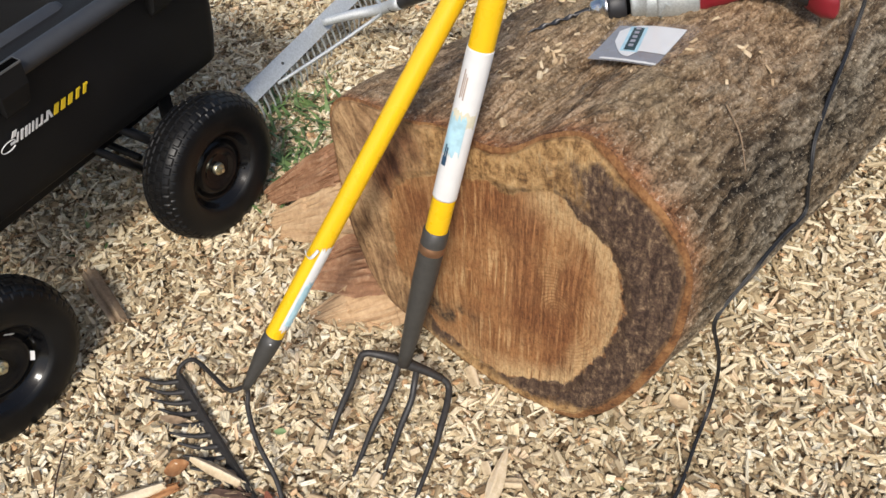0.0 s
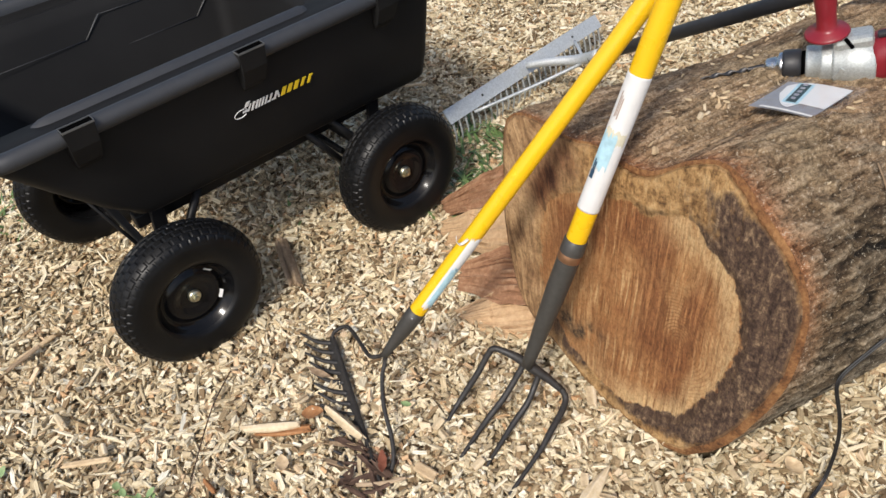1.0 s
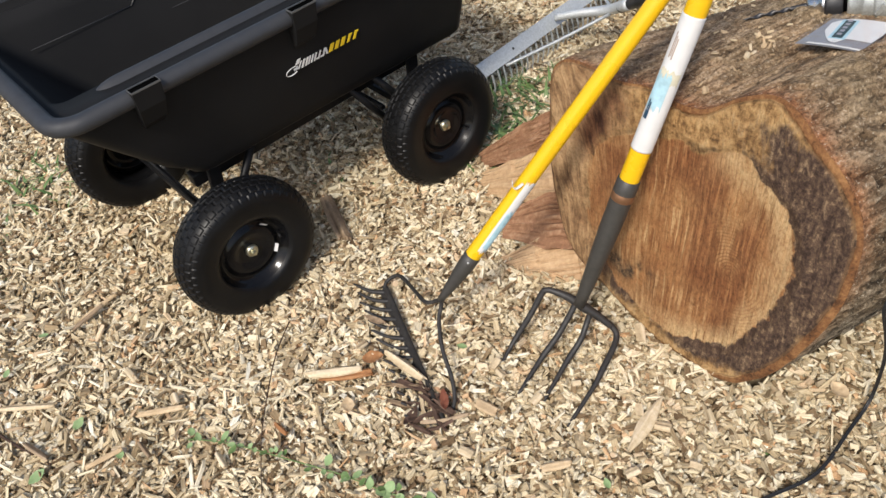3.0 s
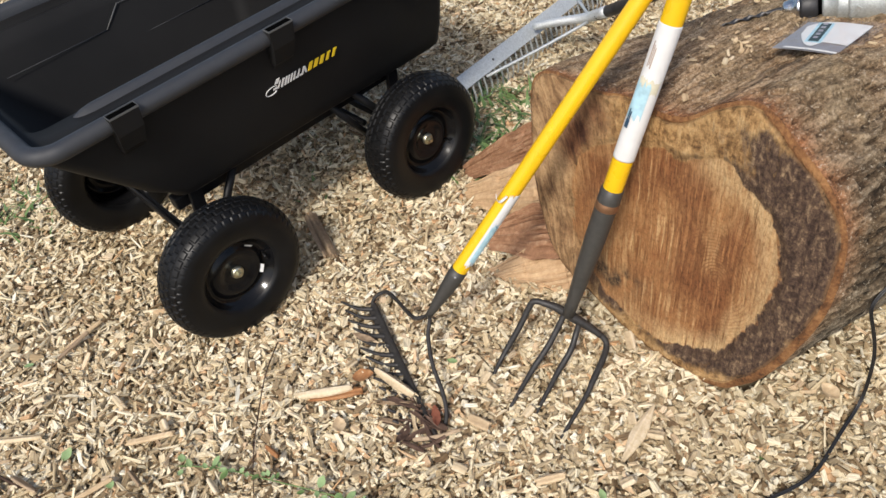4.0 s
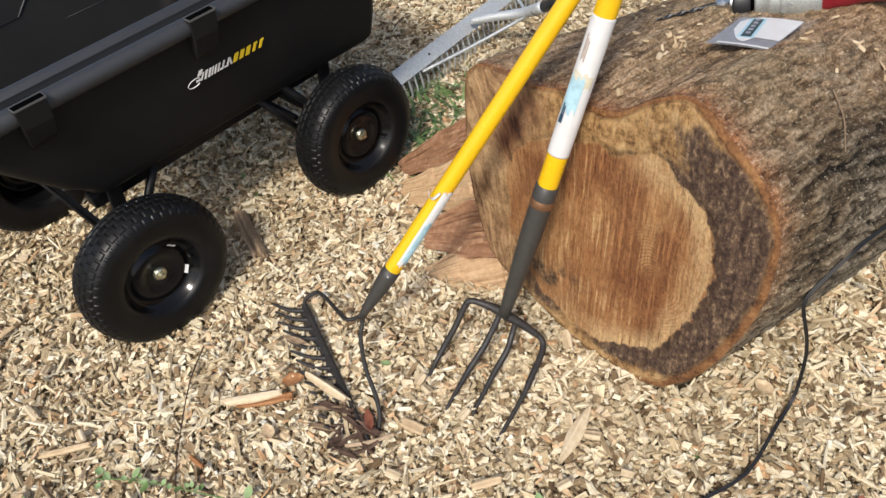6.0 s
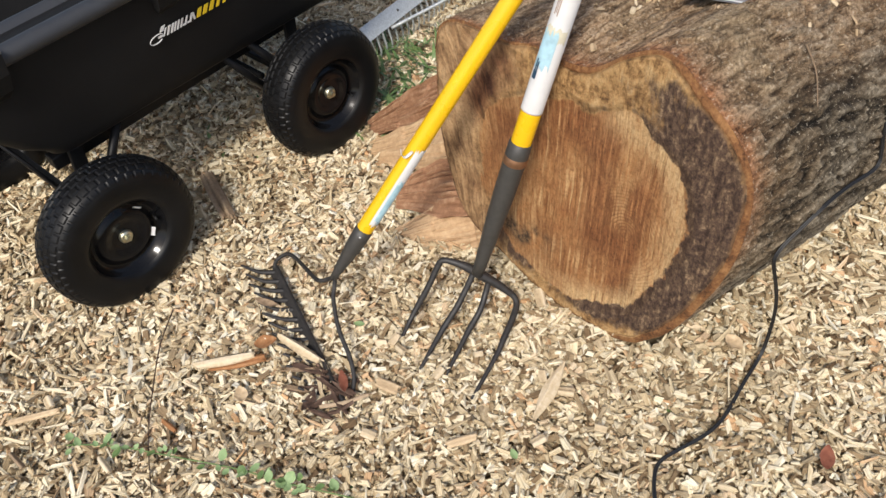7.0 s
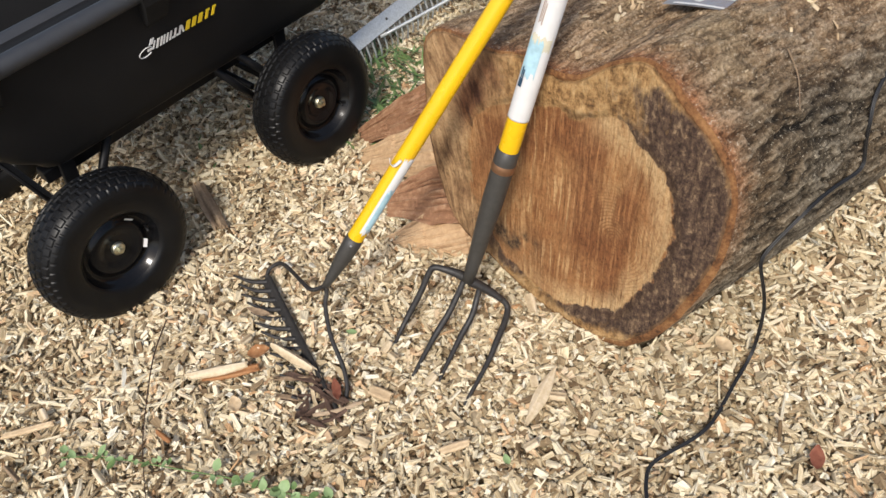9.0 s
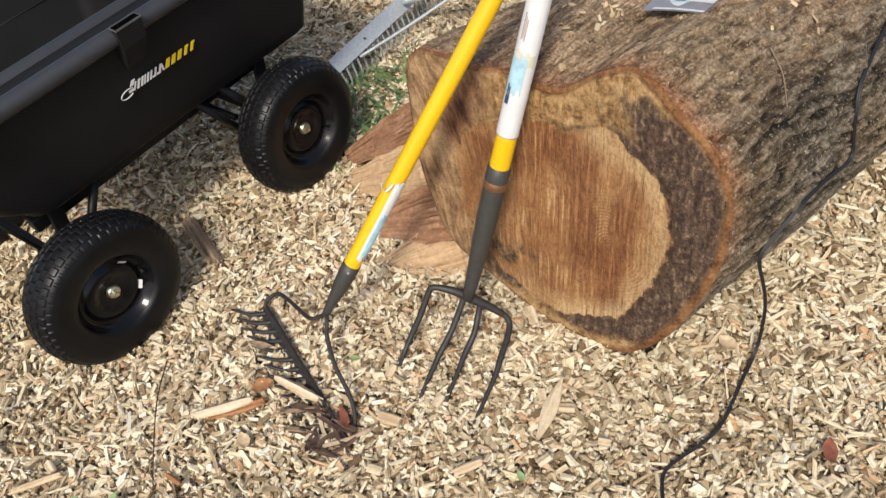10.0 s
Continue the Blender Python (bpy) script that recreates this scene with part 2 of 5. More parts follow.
def make_plastic_black():
    m = Mat("textured_black_plastic", 0.6, spec=0.06)
    n = m.noise(420, 3, 0.5)
    d = m.noise(5, 4)
    m.color(m.ramp(d, (0.3, (0.0118, 0.0117, 0.0118)), (0.75, (0.0160, 0.0158, 0.0159))))
    m.rough(grey_range(m, d, 0.46, 0.6))
    return m.bump(n, 0.25, 0.0006).m


def make_rubber():
    m = Mat("tyre_rubber", 0.45, spec=0.22)
    n, d = m.noise(150, 4), m.noise(12, 4)
    m.color(m.ramp(d, (0.35, (0.0040, 0.0040, 0.0044)), (0.75, (0.0078, 0.0078, 0.0080))))
    m.rough(grey_range(m, d, 0.28, 0.5))
    return m.bump(n, 0.25, 0.001).m


def make_metal(name, color, rough, metal=1.0, scratch=90):
    m = Mat(name, rough, metal)
    n = m.noise(scratch, 5)
    m.color(m.ramp(n, (0.3, tuple(c * 0.72 for c in color)), (0.65, color)))
    m.rough(grey_range(m, m.noise(25, 4), rough * 0.75, min(1, rough * 1.3)))
    return m.bump(n, 0.12, 0.001).m


def make_film():
    """Thin clear plastic film."""
    m = bpy.data.materials.new("clear_film")
    m.use_nodes = True
    t = m.node_tree
    t.nodes.clear()
    out, mixn = t.nodes.new("ShaderNodeOutputMaterial"), t.nodes.new("ShaderNodeMixShader")
    tr, gl = t.nodes.new("ShaderNodeBsdfTransparent"), t.nodes.new("ShaderNodeBsdfGlossy")
    gl.inputs["Roughness"].default_value = 0.15
    mixn.inputs[0].default_value = 0.07
    t.links.new(tr.outputs[0], mixn.inputs[1])
    t.links.new(gl.outputs[0], mixn.inputs[2])
    t.links.new(mixn.outputs[0], out.inputs[0])
    return m


def make_leaf(name, a, b):
    m = Mat(name, 0.55, spec=0.4)
    g = m.node("NewGeometry")
    n = m.noise(60, 4)
    m.color(m.mix(0.5, m.ramp(g.outputs["Random Per Island"], (0.0, a), (1.0, b)), m.ramp(n, (0.3, a), (0.7, b))))
    return m.bump(n, 0.3, 0.001).m


M_SOIL, M_CHIPS = make_soil(), make_chips("wood_chips", CHIP_STOPS)
M_BARK, M_FACE = make_bark(), make_face()
M_SPLIT_RED = make_split("split_reddish_wood", (0.12, 0.056, 0.030), (0.28, 0.148, 0.082), (0.50, 0.33, 0.205))
M_SPLIT_TAN = make_split("split_tan_wood", (0.24, 0.145, 0.075), (0.45, 0.30, 0.17), (0.64, 0.48, 0.30))
M_PALE_TAN = make_split("pale_tan_wood", (0.28, 0.185, 0.10), (0.50, 0.37, 0.225), (0.68, 0.54, 0.36))
M_CHIP_CREAM = make_split("cream_wood", (0.25, 0.175, 0.1), (0.53, 0.42, 0.27), (0.72, 0.62, 0.46))
M_STICK = make_split("weathered_stick", (0.11, 0.075, 0.045), (0.25, 0.175, 0.11), (0.4, 0.3, 0.2))
M_ORANGE = make_split("orange_bark", (0.16, 0.07, 0.03), (0.32, 0.15, 0.062), (0.44, 0.25, 0.125))
M_DARKLEAF = make_split("dead_leaf", (0.02, 0.013, 0.01), (0.07, 0.042, 0.03), (0.17, 0.11, 0.08))
M_REDLEAF = make_split("red_leaf", (0.11, 0.035, 0.022), (0.2, 0.07, 0.042), (0.27, 0.115, 0.07))
M_TUB, M_RUBBER = make_plastic_black(), make_rubber()
M_LIP = make_painted("smooth_black_lip", (0.024, 0.0258, 0.030), 0.62, 0.85)
# paler plastic: slot edges, and light painted on the sloped wall ribs
M_EDGE = make_painted("pale_plastic_edge", (0.085, 0.085, 0.083), 0.5)
# dull black that paints the shade inside slots and gaps
M_SLOT_SHADE = make_painted("slot_shade", (0.002, 0.002, 0.002), 0.9)
M_GLOSS = make_painted("gloss_black_paint", (0.006, 0.006, 0.0066), 0.15, 0.85, 30)
M_FRAME = make_painted("black_frame_paint", (0.006, 0.006, 0.0065), 0.48, 0.7)
for paint, level in ((M_GLOSS, 0.22), (M_FRAME, 0.2), (M_SLOT_SHADE, 0.0)):
    paint.node_tree.nodes["Principled BSDF"].inputs["Specular IOR Level"].default_value = level
M_ZINC = make_metal("zinc_yellow", (0.72, 0.69, 0.52), 0.3)
M_ALU = make_metal("brushed_aluminium", (0.56, 0.585, 0.59), 0.5, 0.45, 260)
M_STEEL = make_metal("drill_steel", (0.10, 0.097, 0.095), 0.42)
M_CHROME = make_metal("bright_chrome", (0.6, 0.6, 0.6), 0.3)
M_CAST = make_metal("cast_aluminium", (0.50, 0.525, 0.51), 0.38, 0.55, 320)
M_IRON = make_painted("black_iron", (0.027, 0.0245, 0.023), 0.6, 0.55, 120)
M_SLEEVE = make_painted("dark_grey_sleeve", (0.046, 0.043, 0.038), 0.5, 0.75, 100)
M_COPPER = make_metal("dull_copper", (0.32, 0.17, 0.09), 0.5, 0.7)
M_YELLOW = make_painted("yellow_fibreglass", (0.74, 0.435, 0.008), 0.28, 0.95, 25)
M_YELLOW2 = make_painted("yellow_paint", (0.78, 0.55, 0.02), 0.45, 0.92)
M_WHITE = make_painted("white_paper", (0.64, 0.635, 0.62), 0.5, 0.93, 40)
M_BLUE = make_painted("light_blue_print", (0.40, 0.61, 0.69), 0.5, 0.7, 55)
M_AGED = make_painted("aged_paper", (0.60, 0.56, 0.42), 0.6, 0.85, 60)
M_NAVY = make_painted("dark_blue_print", (0.02, 0.06, 0.11), 0.5, 0.8)
M_GREYINK = make_painted("grey_print", (0.32, 0.31, 0.34), 0.6, 0.8)
M_BROWNINK = make_painted("brownish_print", (0.42, 0.32, 0.26), 0.6, 0.7)
M_CARD = make_painted("grey_card", (0.24, 0.235, 0.245), 0.4, 0.85)
M_GREENINK = make_painted("dark_green_print", (0.025, 0.05, 0.045), 0.5, 0.7)
M_RED = make_painted("red_plastic", (0.21, 0.012, 0.02), 0.38, 0.85)
M_DARKGRIP = make_painted("dark_grip", (0.02, 0.02, 0.022), 0.5, 0.8)
M_TRIGGER = make_painted("orange_yellow_plastic", (0.85, 0.42, 0.01), 0.35, 0.9)
M_CORD = make_painted("black_cord", (0.014, 0.014, 0.015), 0.42, 0.75)
M_FILM = make_film()
M_GRASS = make_leaf("grass_green", (0.04, 0.088, 0.022), (0.17, 0.25, 0.085))
M_WEED = make_leaf("weed_green", (0.13, 0.21, 0.075), (0.30, 0.40, 0.19))


# ---- mesh helpers ----
def mesh_of(name, verts, faces, mat, smooth=True):
    me = bpy.data.meshes.new(name)
    me.from_pydata([tuple(v) for v in verts], [], faces)
    me.materials.append(mat)
    if len(faces) < 30000:
        bm = bmesh.new()
        bm.from_mesh(me)
        bmesh.ops.recalc_face_normals(bm, faces=bm.faces[:])
        bm.to_mesh(me)
        bm.free()
    me.polygons.foreach_set("use_smooth", [smooth] * len(me.polygons))
    me.update()
    return me


def part(name, data, parent=None, label="", m=None):
    ob = new(name, data)
    if parent is not None:
        ob.parent = parent
    if m is not None:
        ob.matrix_local = m
    return tagged(ob, label)


def thing(name, label, category, group="", m=None, kind=""):
    ob = new(name)
    ob.empty_display_size = 0.1
    if m is not None:
        ob.matrix_world = m
    return tagged(ob, label, category, group, kind)


def bm_mesh(name, bm, mat, smooth=False, bevel=0.0, segs=2):
    if bevel:
        bmesh.ops.bevel(bm, geom=bm.edges[:], offset=bevel, segments=segs, affect="EDGES", profile=0.5)
    bmesh.ops.recalc_face_normals(bm, faces=bm.faces[:])
    me = bpy.data.meshes.new(name)
    bm.to_mesh(me)
    bm.free()
    me.materials.append(mat)
    if smooth:
        me.polygons.foreach_set("use_smooth", [True] * len(me.polygons))
    return me


def box(name, size, mat, bevel=0.002, m=None, taper=None):
    bm = bmesh.new()
    bmesh.ops.create_cube(bm, size=1)
    for v in bm.verts:
        v.co = Vector((v.co.x * size[0], v.co.y * size[1], v.co.z * size[2]))
        if taper and v.co.z < 0:
            v.co.x *= taper[0]
            v.co.y *= taper[1]
    me = bm_mesh(name, bm, mat, False, bevel)
    if m is not None:
        me.transform(m)
    return me


def smooth_path(pts, n=8):
    P = [Vector(p) for p in pts]
    P = [2 * P[0] - P[1]] + P + [2 * P[-1] - P[-2]]
    out = []
    for i in range(1, len(P) - 2):
        a, b, c, d = P[i - 1:i + 3]
        for k in range(n):
            t = k / n
            out.append(0.5 * (2 * b + (c - a) * t + (2 * a - 5 * b + 4 * c - d) * t * t + (3 * b - a - 3 * c + d) * t ** 3))
    out.append(P[-2])
    return out


def tube(name, pts, radius, mat, n=8, segs=10, flat=1.0):
    """A round bar along a smooth path; radius is a number or a function of 0..1."""
    P = smooth_path(pts, n) if n > 1 else [Vector(p) for p in pts]
    f = radius if callable(radius) else (lambda s: radius)
    verts, faces = [], []
    up = None
    for i, p in enumerate(P):
        t = (P[min(i + 1, len(P) - 1)] - P[max(i - 1, 0)]).normalized()
        if up is None:
            up = Vector((0, 0, 1)) if abs(t.z) < 0.9 else Vector((1, 0, 0))
        s = t.cross(up).normalized()
        up = s.cross(t).normalized()
        r = f(i / (len(P) - 1))
        for k in range(segs):
            a = 2 * math.pi * k / segs
            verts.append(p + s * (r * math.cos(a)) + up * (r * flat * math.sin(a)))
    for i in range(len(P) - 1):
        for k in range(segs):
            a, b = i * segs + k, i * segs + (k + 1) % segs
            faces.append((a, b, b + segs, a + segs))
    faces.append(tuple(range(segs - 1, -1, -1)))
    faces.append(tuple((len(P) - 1) * segs + k for k in range(segs)))
    me = mesh_of(name, verts, faces, mat)
    return me


def lathe(name, profile, mat, segs=48, axis="Y", smooth=True):
    """profile: (radius, along) pairs, turned round an axis."""
    verts, faces = [], []
    for i, (r, h) in enumerate(profile):
        for k in range(segs):
            a = 2 * math.pi * k / segs
            x, y = r * math.cos(a), r * math.sin(a)
            verts.append({"Y": (x, h, y), "Z": (x, y, h), "X": (h, x, y)}[axis])
    for i in range(len(profile) - 1):
        for k in range(segs):
            a, b = i * segs + k, i * segs + (k + 1) % segs
            faces.append((a, b, b + segs, a + segs))
    me = mesh_of(name, verts, faces, mat, smooth)
    bm = bmesh.new()
    bm.from_mesh(me)
    bmesh.ops.remove_doubles(bm, verts=bm.verts[:], dist=1e-5)
    bmesh.ops.recalc_face_normals(bm, faces=bm.faces[:])
    bm.to_mesh(me)
    bm.free()
    return me


def attr(me, name, values):
    at = me.attributes.new(name, "FLOAT", "POINT")
    at.data.foreach_set("value", np.asarray(values, dtype=np.float32))


def fbm(x, y, z, octaves=4):
    s, a, v = 1.0, 0.5, 0.0
    for _ in range(octaves):
        v += a * noise.noise((x * s, y * s, z * s))
        s *= 2.03
        a *= 0.5
    return v


def splinter(name, length, width, thick, mat, seed, bend=0.0, jag=0.25, taper=0.5, nx=14, ny=6):
    """A split, fibrous piece of wood along local x with ragged ends; lies on z = 0."""
    rnd = random.Random(seed)
    verts, faces, grain = [], [], []
    ends = [(1 - jag * rnd.random(), 1 - jag * rnd.random()) for _ in range(ny + 1)]
    for top in (0, 1):
        for i in range(nx + 1):
            for j in range(ny + 1):
                s, t = i / nx, j / ny - 0.5
                x = ((s - 0.5) * length) * (ends[j][0] if s < 0.5 else ends[j][1])
                w = width * (1 - taper * abs(2 * s - 1) ** 1.6)
                y = t * w
                g = noise.noise((x * 6 + seed, y * 140, seed * 3.1))
                crown = (1 - (2 * t) ** 2) * 0.5 + 0.5
                z = (thick * crown * (0.75 + 0.35 * g) if top else thick * 0.06) + bend * (2 * s - 1) ** 2
                verts.append((x, y, z))
                grain.append(0.5 + 0.5 * g)
    n = (nx + 1) * (ny + 1)
    idx = lambda top, i, j: top * n + i * (ny + 1) + j
    for i in range(nx):
        for j in range(ny):
            faces.append((idx(1, i, j), idx(1, i + 1, j), idx(1, i + 1, j + 1), idx(1, i, j + 1)))
            faces.append((idx(0, i, j), idx(0, i, j + 1), idx(0, i + 1, j + 1), idx(0, i + 1, j)))
    for i in range(nx):
        faces.append((idx(0, i, 0), idx(0, i + 1, 0), idx(1, i + 1, 0), idx(1, i, 0)))
        faces.append((idx(0, i, ny), idx(1, i, ny), idx(1, i + 1, ny), idx(0, i + 1, ny)))
    for j in range(ny):
        faces.append((idx(0, 0, j), idx(1, 0, j), idx(1, 0, j + 1), idx(0, 0, j + 1)))
        faces.append((idx(0, nx, j), idx(0, nx, j + 1), idx(1, nx, j + 1), idx(1, nx, j)))
    me = mesh_of(name, verts, faces, mat, False)
    attr(me, "grain", grain)
    return me


def slab(name, tip, root, width, thick, mat, seed, nx=46, ny=26):
    """A torn wedge of fibrous wood from a ragged thin tip to a thick root."""
    tip, root = Vector(tip), Vector(root)
    x = (root - tip).normalized()
    z = Vector((-0.55, -0.35, 0.76))
    z = (z - x * z.dot(x)).normalized()
    y = z.cross(x)
    L = (root - tip).length
    rnd = random.Random(seed)
    cut = [0.05 * rnd.random() + 0.10 * abs(noise.noise((j * 0.35, seed, 8.0))) for j in range(ny + 1)]
    verts, faces, grain = [], [], []
    for top in (0, 1):
        for i in range(nx + 1):
            for j in range(ny + 1):
                s, t = i / nx, j / ny - 0.5
                q = cut[j] + (1 - cut[j]) * s
                w = width * (0.42 + 0.58 * min(1, q * 1.5) + 0.10 * noise.noise((q * 5, seed, 0.3)))
                g = 0.6 * noise.noise((q * L * 9, t * width * 210 + seed * 7, seed)) + 0.4 * noise.noise((q * L * 22, t * width * 480, seed + 4))
                step = 0.35 * (noise.cell((t * 5 + seed, math.floor(q * 2.3), 2.0)) - 0.5)
                h = thick * (0.22 + 0.78 * min(1, q * 1.25)) * (0.80 + 0.28 * g * (0.6 + q) + 0.7 * step)
                verts.append(tip + x * (q * L) + y * (t * w) + z * (h * 0.55 if top else -h * 0.45))
                grain.append(0.5 + 0.42 * g)
    n = (nx + 1) * (ny + 1)
    idx = lambda top, i, j: top * n + i * (ny + 1) + j
    for i in range(nx):
        for j in range(ny):
            faces.append((idx(1, i, j), idx(1, i + 1, j), idx(1, i + 1, j + 1), idx(1, i, j + 1)))
            faces.append((idx(0, i, j), idx(0, i, j + 1), idx(0, i + 1, j + 1), idx(0, i + 1, j)))
    for i in range(nx):
        faces.append((idx(0, i, 0), idx(0, i + 1, 0), idx(1, i + 1, 0), idx(1, i, 0)))
        faces.append((idx(0, i, ny), idx(1, i, ny), idx(1, i + 1, ny), idx(0, i + 1, ny)))
    for j in range(ny):
        faces.append((idx(0, 0, j), idx(1, 0, j), idx(1, 0, j + 1), idx(0, 0, j + 1)))
        faces.append((idx(0, nx, j), idx(0, nx, j + 1), idx(1, nx, j + 1), idx(1, nx, j)))
    me = mesh_of(name, verts, faces, mat, False)
    attr(me, "grain", grain)
    return me


# ---- the ground ----
def ground_height(x, y):
    near = math.exp(-((x - 0.5) ** 2 + (y + 0.4) ** 2) / 9.0)
    return near * (0.012 * fbm(x * 2.1, y * 2.1, 3.3) + 0.008 * fbm(x * 7, y * 7, 9.1)) - 0.004


def make_ground():
    xs = np.concatenate([-np.geomspace(900, 3, 14), np.linspace(-1.6, 4.0, 160), np.geomspace(6, 900, 14)])
    ys = np.concatenate([-np.geomspace(900, 3, 14), np.linspace(-2.2, 4.0, 170), np.geomspace(6, 900, 14)])
    verts = [(x, y, ground_height(x, y)) for x in xs for y in ys]
    ny = len(ys)
    faces = [(i * ny + j, (i + 1) * ny + j, (i + 1) * ny + j + 1, i * ny + j + 1) for i in range(len(xs) - 1) for j in range(ny - 1)]
    return tagged(new("ground", mesh_of("ground", verts, faces, M_SOIL)), "dark mulch bed under a thick layer of wood chips", "ground", kind="structure")


make_ground()

# ---- the log ----
from mathutils.bvhtree import BVHTree

BARK = None
LOG_C = Vector((0.500, -0.750, 0.300))
LOG_N = Vector((0.989, -0.094, -0.113)).normalized()
LOG_U = Vector((-0.095, -0.996, 0.0)).normalized()
LOG_V = Vector((0.112, -0.011, 0.994)).normalized()
LOG_D = Vector((0.974, -0.2263, 0.0)).normalized()
LOG_E = Vector((0.2263, 0.974, 0.0))
LOG_LEN = 2.6
OUT = (0.3032, ((-0.0087, -0.0177), (0.0339, 0.0138), (-0.0239, 0.0158), (-0.0102, -0.0088), (0.0086, 0.0051), (-0.0019, -0.0012), (0.0025, 0.0047), (-0.0049, -0.0014), (0.0005, -0.0048), (0.0011, 0.0024), (0.0005, -0.001), (0.0012, 0.0014), (-0.001, -0.0003), (0.0, -0.0014), (0.0, 0.0005)))
CORE = (0.2147, ((0.0019, -0.0557), (0.0043, 0.0157), (-0.0059, 0.0086), (0.0001, 0.0001), (-0.0009, 0.0002), (0.0026, -0.0006), (0.0011, 0.0018), (-0.0022, -0.0004), (-0.0017, -0.0017), (-0.0002, -0.0009), (0.0014, 0.0009), (0.0005, 0.0017)))


def wave(coef, a, keep=99):
    return coef[0] + sum(c * math.cos((k + 1) * a) + s * math.sin((k + 1) * a) for k, (c, s) in enumerate(coef[1][:keep]))


def log_outline(a):
    r = wave(OUT, a) + 0.004 * fbm(math.cos(a) * 6, math.sin(a) * 6, 1.7, 4)
    u, v = r * math.cos(a), r * math.sin(a) + 0.04
    return u, (v * 1.09 if v < 0 else v)


def log_point(a, s):
    """A point of the bark's base surface: angle a, s metres along."""
    u, v = log_outline(a)
    k = min(1.0, max(0.0, s / 0.6))
    k = k * k * (3 - 2 * k) * 0.85
    bulge = 0.042 * math.exp(-((a - 2.25) / 0.38) ** 2)
    u2, v2 = (0.305 + bulge) * math.cos(a) + 0.004, (0.285 + bulge) * math.sin(a) + 0.004
    u, v = u + (u2 - u) * k, v + (v2 - v) * k
    p = LOG_C + LOG_U * u + LOG_V * v + LOG_D * s
    return p


def ridge_at(a, s):
    """Bark relief, 0 to 1: flat-topped scaly ridges along the grain with narrow branching cracks."""
    w = a * 0.31
    x = s * 10.0 + 1.1 * fbm(w * 15, s * 13, 4.0, 3)
    y = w * 62 + 1.9 * fbm(w * 11 + 2, s * 12, 1.0, 4) + s * 5.0
    r = min(1.0, 5.0 * abs(noise.noise((x * 0.8, y * 0.62, 0.7)))) ** 0.7
    r2 = min(1.0, 5.5 * abs(noise.noise((x * 1.7 + 3, y * 1.25, 3.9)))) ** 0.8
    flake = noise.cell((x * 2.3, y * 1.4 + 0.6 * noise.noise((x * 3, y, 1.2)), 5.0))
    g = 0.5 + 0.6 * noise.noise((x * 7, y * 4.2, 2.7))
    return max(0.0, min(1.0, 0.34 * r + 0.26 * r2 + 0.20 * flake + 0.22 * g))


